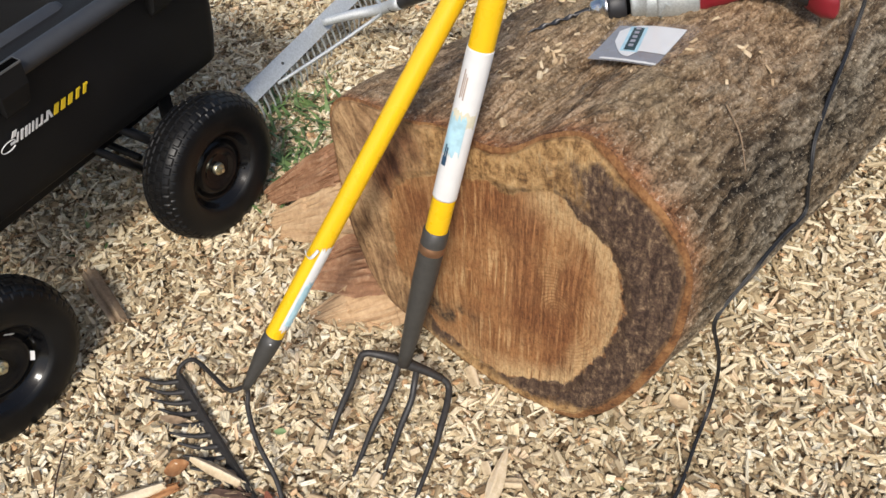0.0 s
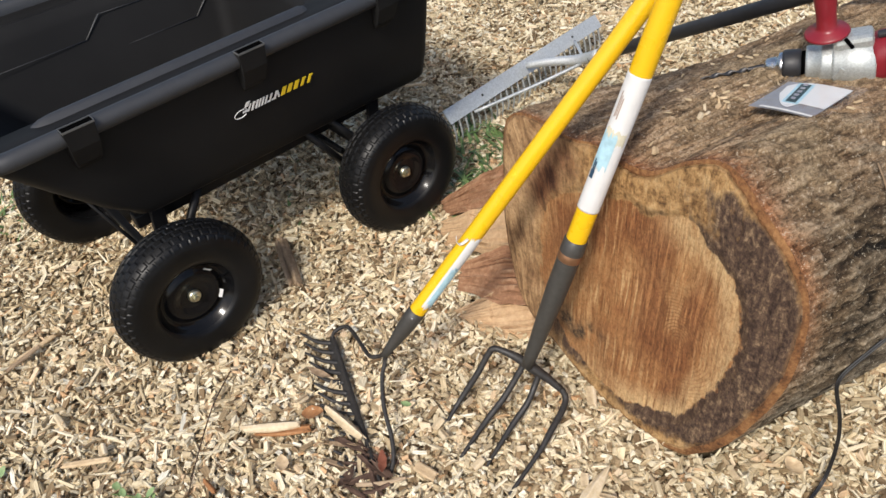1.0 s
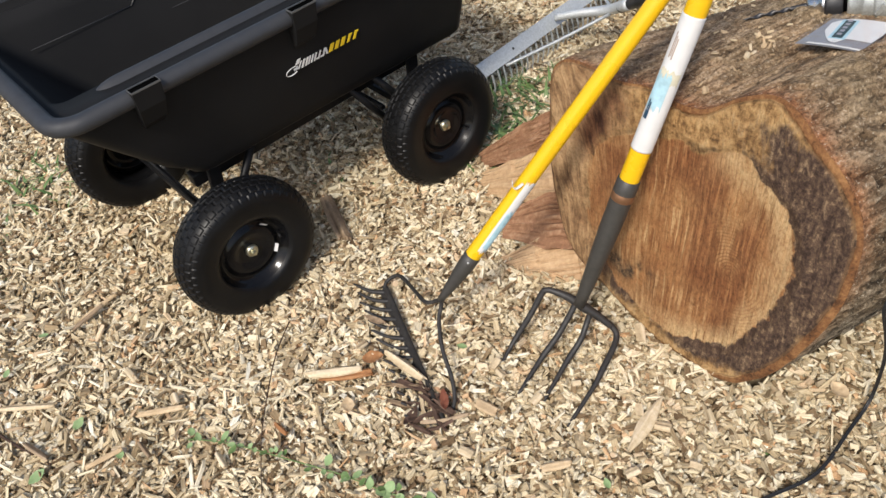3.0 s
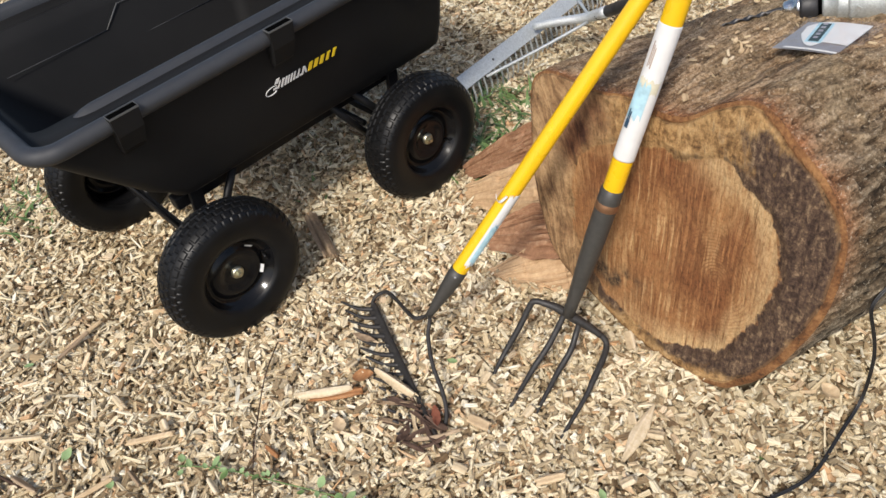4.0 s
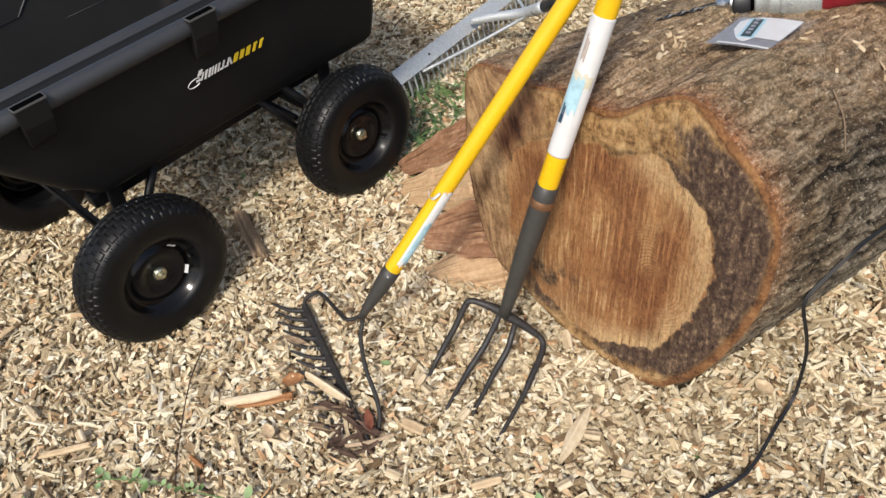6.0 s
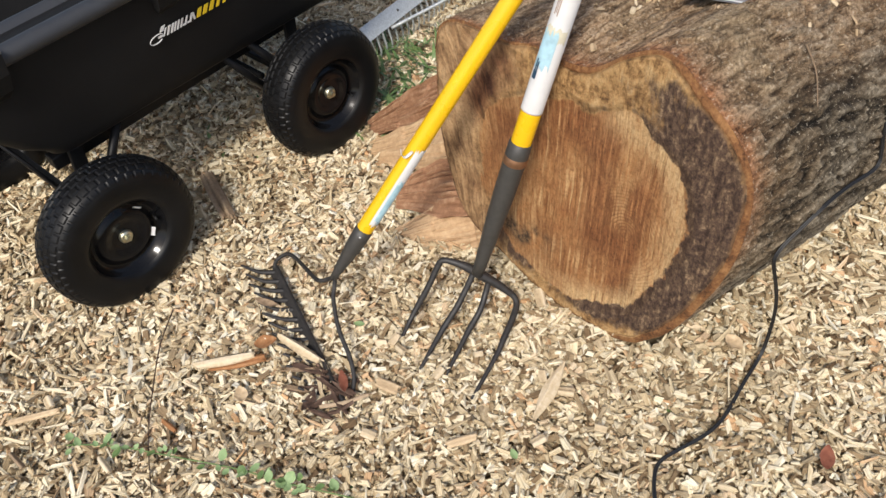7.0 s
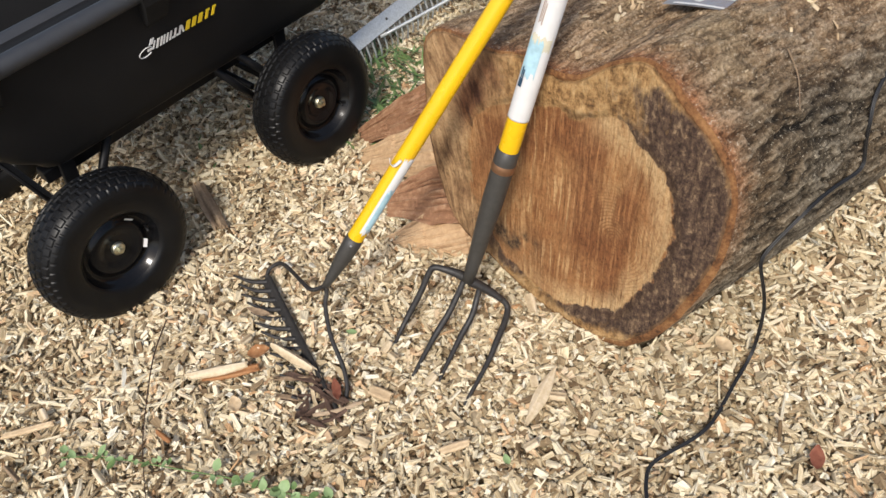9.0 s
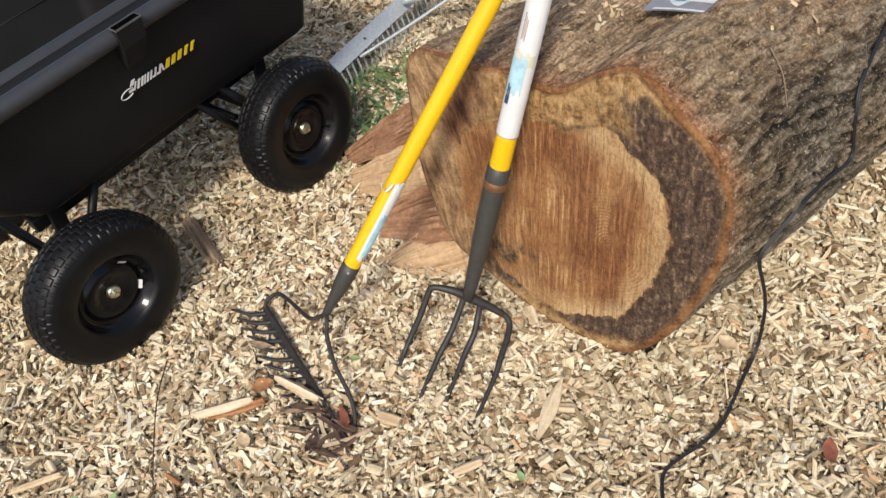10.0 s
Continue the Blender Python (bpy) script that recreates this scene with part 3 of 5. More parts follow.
def make_log():
    log = thing("felled_log", "thick felled log with a freshly sawn end on wood chips", "log", m=Matrix.Translation((0.5, -0.75, 0.0)))
    off = Matrix.Translation((-0.5, 0.75, 0.0))
    na = 520
    ss = np.concatenate([np.linspace(0, 1.3, 380), np.linspace(1.31, LOG_LEN, 60)])
    verts, ridge, worn, rust = [], [], [], []
    ctr = LOG_C + LOG_V * 0.04
    for s in ss:
        for i in range(na):
            a = 2 * math.pi * i / na
            p = log_point(a, s)
            r = ridge_at(a, s)
            top = max(0.0, math.sin(a - 0.35))
            w = min(1.0, max(0.0, (top - 0.25) * 1.7 + 0.6 * fbm(a * 3, s * 4, 8.0)))
            w = max(w, 1 - s / 0.04)
            out = (p - (ctr + LOG_D * s)).normalized()
            low = min(1.0, max(0.0, (math.cos(a + 0.62) - 0.80) / 0.15))
            amp = 0.022 * (1 - 0.4 * w) * (1 - 0.5 * low) * min(1.0, 0.15 + s / 0.03)
            lump = 0.016 * fbm(a * 2.2, s * 2.4, 5.0, 3) * min(1, s / 0.15)
            verts.append(p + out * (amp * (r - 0.55) + lump))
            ridge.append(r)
            worn.append(w)
            rust.append(min(1.0, 1.3 * math.exp(-s / 0.022) * max(0.0, math.sin(a)) ** 0.5 + 0.5 * fbm(a * 9, s * 30, 2.0) * math.exp(-s / 0.04)))
    faces = [(k * na + i, (k + 1) * na + i, (k + 1) * na + (i + 1) % na, k * na + (i + 1) % na) for k in range(len(ss) - 1) for i in range(na)]
    faces.append(tuple((len(ss) - 1) * na + i for i in range(na)))
    me = mesh_of("bark", verts, faces, M_BARK)
    global BARK
    BARK = BVHTree.FromPolygons([tuple(v) for v in verts], faces[:-1])
    attr(me, "ridge", ridge)
    attr(me, "worn", worn)
    attr(me, "rust", rust)
    part("bark", me, log, "grey-brown furrowed bark, worn brown along the top", off)
    # sawn end: rings of points from the outline to the middle
    nr, nf = 110, 520
    fv = []
    at = {k: [] for k in ("core", "edge", "side", "left", "heart", "cream", "stain", "red", "su", "sv", "pith")}
    clamp = lambda v: min(1.0, max(0.0, v))
    blob = lambda u, v, cu, cv, ru, rv: math.exp(-((u - cu) / ru) ** 2 - ((v - cv) / rv) ** 2)
    for k in range(nr + 1):
        q = 1 - k / nr
        for i in range(nf):
            a = 2 * math.pi * i / nf
            u, v = log_outline(a)
            rim_r = math.hypot(u, v - 0.04)
            u, v = u * q, 0.04 + (v - 0.04) * q
            rr = math.hypot(u, v - 0.04)
            aa = math.atan2(v - 0.04, u)
            n1, n2, n3 = fbm(u * 11, v * 11, 1.5), fbm(u * 60, v * 40, 2.5), fbm(u * 7, v * 5, 3.2)
            d = wave(CORE, aa) - rr + 0.012 * n1 + 0.006 * n2
            inner = rim_r - rr
            band = clamp((aa + 1.5) * 2.2) * clamp((1.22 - aa) * 9)
            e = 0.0040 + 0.0085 * band * (0.75 + 0.35 * math.cos(aa + 0.5)) + 0.006 * clamp((aa - 1.15) * 8) * clamp((2.0 - aa) * 5) + 0.008 * fbm(aa * 2.6, 0.3, 6.0, 3) + 0.0015 * fbm(u * 60, v * 60, 3.0) - inner
            dark = clamp((1.14 - aa) * 3.2) * clamp((aa + 1.75) * 3) + 0.75 * clamp((-1.5 - aa) * 3) * clamp((aa + 2.5) * 4) + 0.12
            dark += 0.5 * blob(u, v, 0.125, 0.272, 0.035, 0.035) + 0.35 * blob(u, v, -0.02, 0.190, 0.055, 0.016) - 0.42 * clamp(1 - (inner - 0.012) / 0.022) + 0.55 * n3 + 0.5 * n1 + 0.10 * n2
            dark -= 0.9 * clamp((-0.75 - aa) * 3) * clamp((aa + 2.0) * 3) * clamp(1.25 - inner / 0.055)
            edge_side = clamp(math.cos(aa + 0.35) * 1.6 + 0.25)
            pr = math.hypot(u - 0.112, (v + 0.016) * 0.92)
            heart = 0.95 * blob(u, v, 0.052, 0.02, 0.034, 0.11) + 0.75 * blob(u, v, 0.125, 0.035, 0.024, 0.09) + 0.7 * blob(u, v, 0.015, 0.13, 0.05, 0.05)
            heart = 1.25 * heart + 1.0 * blob(u, v, 0.118, -0.15, 0.030, 0.035) + 0.6 * blob(u, v, 0.10, -0.07, 0.05, 0.06) + 0.5 * blob(u, v, -0.15, 0.02, 0.05, 0.10) + 0.95 * fbm(u * 14, v * 7, 5.5)
            at["core"].append(0.5 + d * 5)
            at["edge"].append(0.5 + e * 25)
            at["side"].append(clamp(dark))
            at["left"].append(clamp((-u - 0.125 + 0.05 * n3 + 0.05 * max(0, v)) * 12) * clamp(0.6 - d * 22))
            at["heart"].append(clamp(heart * 1.5))
            at["cream"].append(clamp(clamp(1.15 - d / (0.045 + 0.02 * n3)) * (edge_side if d > 0 else 0) + 1.2 * blob(u, v, 0.10, 0.215, 0.055, 0.045)))
            at["stain"].append(clamp(1.6 * blob(u, v, -0.085, -0.150, 0.05, 0.035) * (0.75 + 1.6 * n1 + 1.2 * n2) + 0.7 * blob(u, v, -0.15, -0.12, 0.05, 0.06) * (0.3 + 2.0 * n1)) if v < 0.0 and u < 0.0 else 0.0)
            at["red"].append(clamp(1.4 * blob(u, v, -0.225, 0.115, 0.035, 0.06) + 1.0 * blob(u, v, -0.165, 0.185, 0.05, 0.022) + 0.5 * n1))
            at["su"].append(u + 0.06 * v + 0.012 * fbm(u * 5, v * 4, 21.0) + 0.42 * v * clamp((-u - 0.12) * 6) + 0.020 * fbm(u * 12, v * 9, 7.0) * clamp((-u - 0.12) * 6))
            at["sv"].append(v)
            at["pith"].append(pr + 0.006 * n3)
            h = 0.0030 * fbm(u * 90, v * 7, 4.4) + 0.005 * fbm(u * 9, v * 9, 2.2) + 0.0015 * n2 + (0.004 if d < 0 else 0) * min(1, -d * 60)
            h -= 0.0035 * math.exp(-((e + 0.001) / 0.0016) ** 2)
            h *= min(1.0, (1 - q) / 0.03)
            fv.append(LOG_C + LOG_U * u + LOG_V * v - LOG_N * (h + 0.0005 * min(1.0, (1 - q) / 0.03)))
    ff = [(k * nf + i, (k + 1) * nf + i, (k + 1) * nf + (i + 1) % nf, k * nf + (i + 1) % nf) for k in range(nr) for i in range(nf)]
    fm = mesh_of("sawn_end", fv, ff, M_FACE)
    for n, vals in at.items():
        attr(fm, n, vals)
    part("sawn_end", fm, log, "sawn end grain, pale orange core in dark brown outer wood", off)
    # torn slabs of root wood at the side of the cut
    for seed, mat, lab, tip, root, width, thick in (
            (3, M_SPLIT_RED, "torn reddish slab of root wood", (0.655, -0.045, 0.012), (0.690, -0.300, 0.215), 0.085, 0.05),
            (5, M_SPLIT_TAN, "torn tan slab of root wood", (0.595, -0.110, 0.008), (0.640, -0.375, 0.150), 0.125, 0.06),
            (7, M_SPLIT_RED, "broken brown slab of root wood", (0.500, -0.285, 0.040), (0.560, -0.470, 0.125), 0.130, 0.07),
            (9, M_SPLIT_TAN, "flat tan slab of root wood", (0.420, -0.350, 0.002), (0.545, -0.520, 0.070), 0.115, 0.05)):
        ob = part("torn_slab", slab("torn_slab", tip, root, width, thick, mat, seed), log, lab)
        ob.matrix_local = off
    return log


make_log()


# ---- the dump cart ----
def section(x0, x1, y0, y1, r, z, n=8):
    """One rounded rectangle of the tub, as a ring of points."""
    out = []
    for cx, cy, a0 in ((x1 - r, y1 - r, 0), (x0 + r, y1 - r, 90), (x0 + r, y0 + r, 180), (x1 - r, y0 + r, 270)):
        for k in range(n + 1):
            a = radians(a0 + 90 * k / n)
            out.append((cx + r * math.cos(a), cy + r * math.sin(a), z))
    return out


def loft(name, rings, mat, closed_start=True, closed_end=True):
    n = len(rings[0])
    verts = [v for r in rings for v in r]
    faces = [(k * n + i, k * n + (i + 1) % n, (k + 1) * n + (i + 1) % n, (k + 1) * n + i) for k in range(len(rings) - 1) for i in range(n)]
    if closed_start:
        faces.append(tuple(range(n - 1, -1, -1)))
    if closed_end:
        faces.append(tuple((len(rings) - 1) * n + i for i in range(n)))
    return mesh_of(name, verts, faces, mat)


def make_wheel(cart, at):
    wheel = part("wheel", None, cart, "pneumatic wheel with a gloss black steel rim", pose(*at))
    side = [(0.084, -0.032), (0.0885, -0.0415), (0.094, -0.0450), (0.103, -0.0468), (0.112, -0.0480), (0.122, -0.0490), (0.132, -0.0485), (0.139, -0.0465)]
    crown = smooth_path([(0.139, -0.0465, 0), (0.1455, -0.0430, 0), (0.1505, -0.0375, 0), (0.1550, -0.0305, 0), (0.1585, -0.0220, 0), (0.1607, -0.0130, 0), (0.1618, -0.0040, 0), (0.1620, 0.0, 0)], 5)
    arc, run = [0.0], 0.0
    for p, q in zip(crown, crown[1:]):
        run += (q - p).length
        arc.append(run)
    prof = [(r, h, 9.0) for r, h in side] + [(p.x, p.y, run - d) for p, d in zip(crown[1:], arc[1:])]
    prof += [(r, -h, d) for r, h, d in prof[-2::-1]]
    # staggered square tread blocks with narrow grooves, ending in shoulder teeth
    segs, verts, faces = 384, [], []
    for r, h, d in prof:
        row, inside = int((d + 0.0078) / 0.0156), ((d + 0.0078) / 0.0156) % 1
        for k in range(segs):
            block = d < 0.052 and 0.10 < inside < 0.90 and (k + 4 * (row % 2)) % 8 > 1
            rr = r + (0.0022 if block else 0.0)
            a = 2 * math.pi * k / segs
            verts.append((rr * math.cos(a), h, rr * math.sin(a)))
    for i in range(len(prof) - 1):
        for k in range(segs):
            a, b = i * segs + k, i * segs + (k + 1) % segs
            faces.append((a, b, b + segs, a + segs))
    tm = mesh_of("tyre", verts, faces, M_RUBBER)
    tm.polygons.foreach_set("use_smooth", [math.hypot(q.center.x, q.center.z) < 0.1445 for q in tm.polygons])
    part("tyre", tm, wheel, "black rubber tyre with block tread")
    rim = [(0.0, -0.020), (0.028, -0.020), (0.034, -0.0215), (0.042, -0.0255), (0.050, -0.0270), (0.056, -0.0255), (0.061, -0.0215), (0.065, -0.0175), (0.069, -0.0160), (0.073, -0.0175), (0.077, -0.0215), (0.081, -0.0275), (0.085, -0.0345), (0.0885, -0.0400),
           (0.0915, -0.0415), (0.094, -0.038), (0.088, -0.030), (0.078, -0.004), (0.074, 0.02), (0.09, 0.034), (0.0945, 0.041)]
    rm = part("rim", lathe("rim", rim, M_GLOSS, 96), wheel, "dished gloss black steel rim")
    hub = part("hub", lathe("hub", [(0.0, -0.028), (0.0120, -0.028), (0.0140, -0.025), (0.0150, -0.014), (0.0165, 0.03), (0.0, 0.03)], M_ZINC, 28), wheel, "zinc-plated hub bearing")
    part("bolt", lathe("bolt", [(0.0, -0.038), (0.0050, -0.037), (0.0060, -0.034), (0.0060, -0.031), (0.0090, -0.031), (0.0090, -0.026)], M_ZINC, 6, smooth=False), hub)
    part("valve", tube("valve", [(0.070, -0.014, 0.02), (0.064, -0.036, 0.018)], 0.003, M_RUBBER, 1, 8), rm, "rubber valve stem")
    return wheel


def bar(name, a, b, r, mat, parent, label="", segs=12):
    return part(name, tube(name, [a, b], r, mat, 1, segs), parent, label)


def make_cart():
    cart = thing("dump_cart", "black plastic garden dump cart with pneumatic tyres on wood chips", "cart", m=pose(0, 0, 0))
    # x0 x1 y0 y1 r z : outside going up, over the lip, down the inside
    S = [(0.03, 0.70, 0.09, 0.472, 0.02, 0.336), (0.00, 0.725, 0.062, 0.50, 0.028, 0.340), (-0.022, 0.738, 0.052, 0.510, 0.032, 0.350), (-0.034, 0.743, 0.046, 0.516, 0.034, 0.368),
         (-0.072, 0.744, 0.036, 0.526, 0.036, 0.40), (-0.146, 0.745, 0.017, 0.545, 0.038, 0.49), (-0.210, 0.746, 0.003, 0.559, 0.040, 0.568), (-0.226, 0.747, 0.000, 0.562, 0.040, 0.590)]
    rings = [section(*s) for s in S]
    rings[:3] = [[(x, y, z - 0.012 * min(1, max(0, (x - 0.05) / 0.2))) for x, y, z in ring] for ring in rings[:3]]
    def flare(me):
        for v in me.vertices:
            if v.co.y > 0.281:
                v.co.y += (v.co.y - 0.281) * 0.28 * (0.747 - v.co.x) / 0.95 * min(1, max(0, (v.co.z - 0.34) / 0.25))
        return me
    inner = [(-0.219, 0.738, 0.004, 0.558, 0.038, 0.604), (-0.211, 0.718, 0.018, 0.538, 0.036, 0.584), (-0.204, 0.712, 0.066, 0.532, 0.034, 0.588), (-0.199, 0.500, 0.118, 0.524, 0.034, 0.588), (-0.180, 0.490, 0.124, 0.514, 0.034, 0.555), (-0.06, 0.470, 0.136, 0.494, 0.035, 0.40),
             (-0.03, 0.462, 0.142, 0.470, 0.03, 0.362), (-0.01, 0.450, 0.152, 0.460, 0.025, 0.352)]
    rings += [section(*s) for s in inner]
    tub = part("tub", flare(loft("tub", rings, M_TUB)), cart, "black textured plastic tub")
    # rolled lip and the ledge inside it
    prof = [(-0.004, 0.588), (-0.018, 0.592), (-0.0245, 0.602), (-0.0240, 0.612), (-0.017, 0.6195), (-0.008, 0.6225), (0.003, 0.620), (0.009, 0.613), (0.0105, 0.598)]
    lip = [section(-0.226 + d, 0.747 - d, 0.000 + d, 0.562 - d, 0.044 - d, z) for d, z in prof]
    part("lip", flare(loft("lip", lip, M_LIP, False, False)), tub, "smooth rolled rim of the tub")
    prof = [(0.084, 0.583), (0.090, 0.5885), (0.097, 0.5945), (0.104, 0.5975), (0.110, 0.5970), (0.116, 0.5925), (0.120, 0.585), (0.123, 0.57), (0.117, 0.56)]
    rows = [[(x, d, z - drop) for d, z in prof] for x, drop in ((-0.150, 0.050), (-0.138, 0.026), (-0.122, 0.011), (-0.102, 0.003), (-0.080, 0.0), (0.458, 0.0), (0.472, 0.004), (0.482, 0.02))]
    part("ledge", flare(loft("ledge", rows, M_LIP)), tub, "smooth moulded ledge inside the rim")
    # stake pockets moulded under the lip
    for y, flip in ((-0.024, 1), (0.586, -1)):
        for x in (-0.071, 0.268, 0.594):
            ring = []
            for d, z, w in ((0.026, 0.535, 0.020), (0.012, 0.548, 0.023), (-0.004, 0.585, 0.026), (-0.0095, 0.6255, 0.028)):
                ring.append([(x - w, y + d * flip, z), (x + w, y + d * flip, z), (x + w, y + 0.030 * flip, z - 0.006), (x - w, y + 0.030 * flip, z - 0.006)])
            me = flare(loft("stake_pocket", ring, M_TUB, True, False))
            me.polygons.foreach_set("use_smooth", [False] * len(me.polygons))
            pocket = part("stake_pocket", me, tub, "moulded pocket in the rim")
            rim = []
            for w, d0, d1, z in ((0.0285, -0.0100, 0.0105, 0.6240), (0.0285, -0.0100, 0.0105, 0.6278), (0.0276, -0.0091, 0.0096, 0.6278), (0.0276, -0.0091, 0.0096, 0.6262)):
                rim.append([(x - w, y + d0 * flip, z), (x + w, y + d0 * flip, z), (x + w, y + d1 * flip, z), (x - w, y + d1 * flip, z)])
            me = loft("slot_edge", rim, M_EDGE, False, True)
            me.polygons.foreach_set("use_smooth", [False] * len(me.polygons))
            # the closing face is black, in place of the shade down the open slot
            me.materials.append(M_SLOT_SHADE)
            me.polygons[len(me.polygons) - 1].material_index = 1
            part("slot_edge", flare(me), pocket, "thin pale edge round a black face painting the slot's shade")
    # moulded ribs inside
    for x in (0.10, 0.32):
        part("floor_rib", box("floor_rib", (0.02, 0.22, 0.006), M_TUB, 0.0025, Matrix.Translation((x, 0.28, 0.355))), tub)
    # sloped pieces take the paler plastic: the light they catch is in the colour
    for lit, r, pts in ((0, 0.0009, ((-0.110, 0.537, 0.512), (0.136, 0.533, 0.512))), (1, 0.0016, ((0.136, 0.533, 0.512), (0.185, 0.542, 0.555))), (0, 0.0009, ((0.185, 0.542, 0.555), (0.30, 0.538, 0.551))),
                        (0, 0.0009, ((0.195, 0.519, 0.473), (0.400, 0.513, 0.474))), (1, 0.0016, ((0.400, 0.513, 0.474), (0.445, 0.520, 0.514))), (0, 0.0009, ((0.445, 0.520, 0.514), (0.480, 0.519, 0.514)))):
        part("wall_rib", tube("wall_rib", pts, r, M_EDGE if lit else M_LIP, 1, 6), tub, "raised moulded line on the inner wall")
    # maker's mark: plain shapes
    side_y = lambda z: 0.016 - (z - 0.49) * 0.155 - 0.0025
    n = Matrix.Rotation(radians(8.5), 4, "X")
    def mark(x, w, h, mat, zc=0.497, lean=0.25, name="print_bar"):
        me = box(name, (w, 0.0016, h), mat, 0.0004)
        for v in me.vertices:
            v.co.x += v.co.z * lean
        x, zc = 0.216 + (x - 0.216) * 1.13, zc - 0.009
        me.transform(Matrix.Translation((x, side_y(zc), zc)) @ n @ Matrix.Diagonal((1.13, 1, 1.05, 1)))
        return part(name, me, tub, "")
    place = lambda x, z: Vector((0.216 + (x - 0.216) * 1.13, side_y(z - 0.009) - 0.0006, z - 0.009))
    loop = [place(0.2300 + 0.0135 * math.cos(a) + 0.003 * math.sin(a), 0.4925 + 0.0085 * math.sin(a)) for a in (radians(40 + 22 * k) for k in range(14))]
    part("print_loop", tube("print_loop", loop, 0.0013, M_WHITE, 3, 6, 0.6), tub, "white open loop of the printed mark")
    mark(0.2385, 0.010, 0.0045, M_WHITE, 0.4935, 0.1)
    mark(0.2450, 0.0075, 0.0100, M_WHITE, 0.5075, 0.6)
    mark(0.2480, 0.0030, 0.0150, M_WHITE, 0.4980, 0.5)
    for i, x in enumerate((0.2555, 0.2635, 0.2695, 0.2760, 0.2830, 0.2925, 0.3030)):
        mark(x, (0.0042, 0.0042, 0.0030, 0.0036, 0.0036, 0.0036, 0.0040)[i], 0.0165, M_WHITE, 0.4975, 0.42)
        if i in (0, 4, 5):
            mark(x + 0.0035, 0.0050, 0.0034, M_WHITE, 0.5045 if i == 0 else 0.4910, 0.2)
    mark(0.3085, 0.0040, 0.0150, M_WHITE, 0.4975, -0.1)
    for i, x in enumerate((0.3205, 0.3340, 0.3480, 0.3625, 0.3770)):
        mark(x, 0.0085 if i < 3 else 0.0062, 0.0170, M_YELLOW2, 0.4985, 0.42)
        if i > 2:
            mark(x + 0.0035, 0.0080, 0.0040, M_YELLOW2, 0.5055, 0.2)
    # running gear
    for x in (0.0, 0.577):
        part("axle", box("axle", (0.018, 0.47, 0.018), M_FRAME, 0.003, Matrix.Translation((x, 0.281, 0.165))), cart, "square steel axle tube")
        bar("axle_rod", (x, -0.004, 0.165), (x, 0.566, 0.165), 0.0085, M_FRAME, cart)
    for y in (0.115, 0.447):
        part("frame_rail", box("frame_rail", (0.62, 0.03, 0.03), M_FRAME, 0.003, Matrix.Translation((0.29, y, 0.305))), cart, "black steel frame rail")
    for y in (0.075, 0.487):
        for a, b, r in (((0.118, y, 0.335), (0.02, y, 0.18), 0.009), ((-0.095, y, 0.43), (-0.01, y, 0.19), 0.0040),
                        ((0.382, y, 0.343), (0.497, y, 0.165), 0.0085), ((0.452, y, 0.338), (0.577, y, 0.165), 0.0095)):
            bar("strut", a, b, r, M_FRAME, cart, "bent black steel strut")
        for x in (0.012, 0.572):
            part("post", box("post", (0.030, 0.012, 0.170), M_FRAME, 0.002, Matrix.Translation((x, y, 0.252)) @ Matrix.Rotation(radians(6), 4, "Y")), cart, "flat black steel post")
    bar("steering_rod", (0.50, 0.12, 0.20), (0.50, 0.44, 0.20), 0.008, M_FRAME, cart)
    w = make_wheel(cart, (0, 0, 0.165, 0, 14, 0))
    for at in ((0.577, 0, 0.165, 0, 50, 0), (0, 0.562, 0.165, 0, 30, 180), (0.577, 0.562, 0.165, 0, 80, 180)):
        copy_thing(w, pose(*at))
    # two small white plates that paint bright glints on the rim of one front wheel
    for ang, r, along, wide in ((-27, 0.0590, 0.020, 0.009), (46, 0.0645, 0.018, 0.0055)):
        a = radians(ang)
        mm = pose(0, 0, 0.165, 0, 14, 0).inverted() @ Matrix.Translation((r * math.cos(a), -0.0265 if r < 0.06 else -0.0235, 0.165 + r * math.sin(a))) @ Matrix.Rotation(-a, 4, "Y") @ Matrix.Rotation(radians(-38), 4, "Z")
        part("glint_plate", box("glint_plate", (wide, 0.0008, along), M_WHITE, 0.0002), w, "small white plate painting a bright glint on the rim", mm)
    return cart


make_cart()


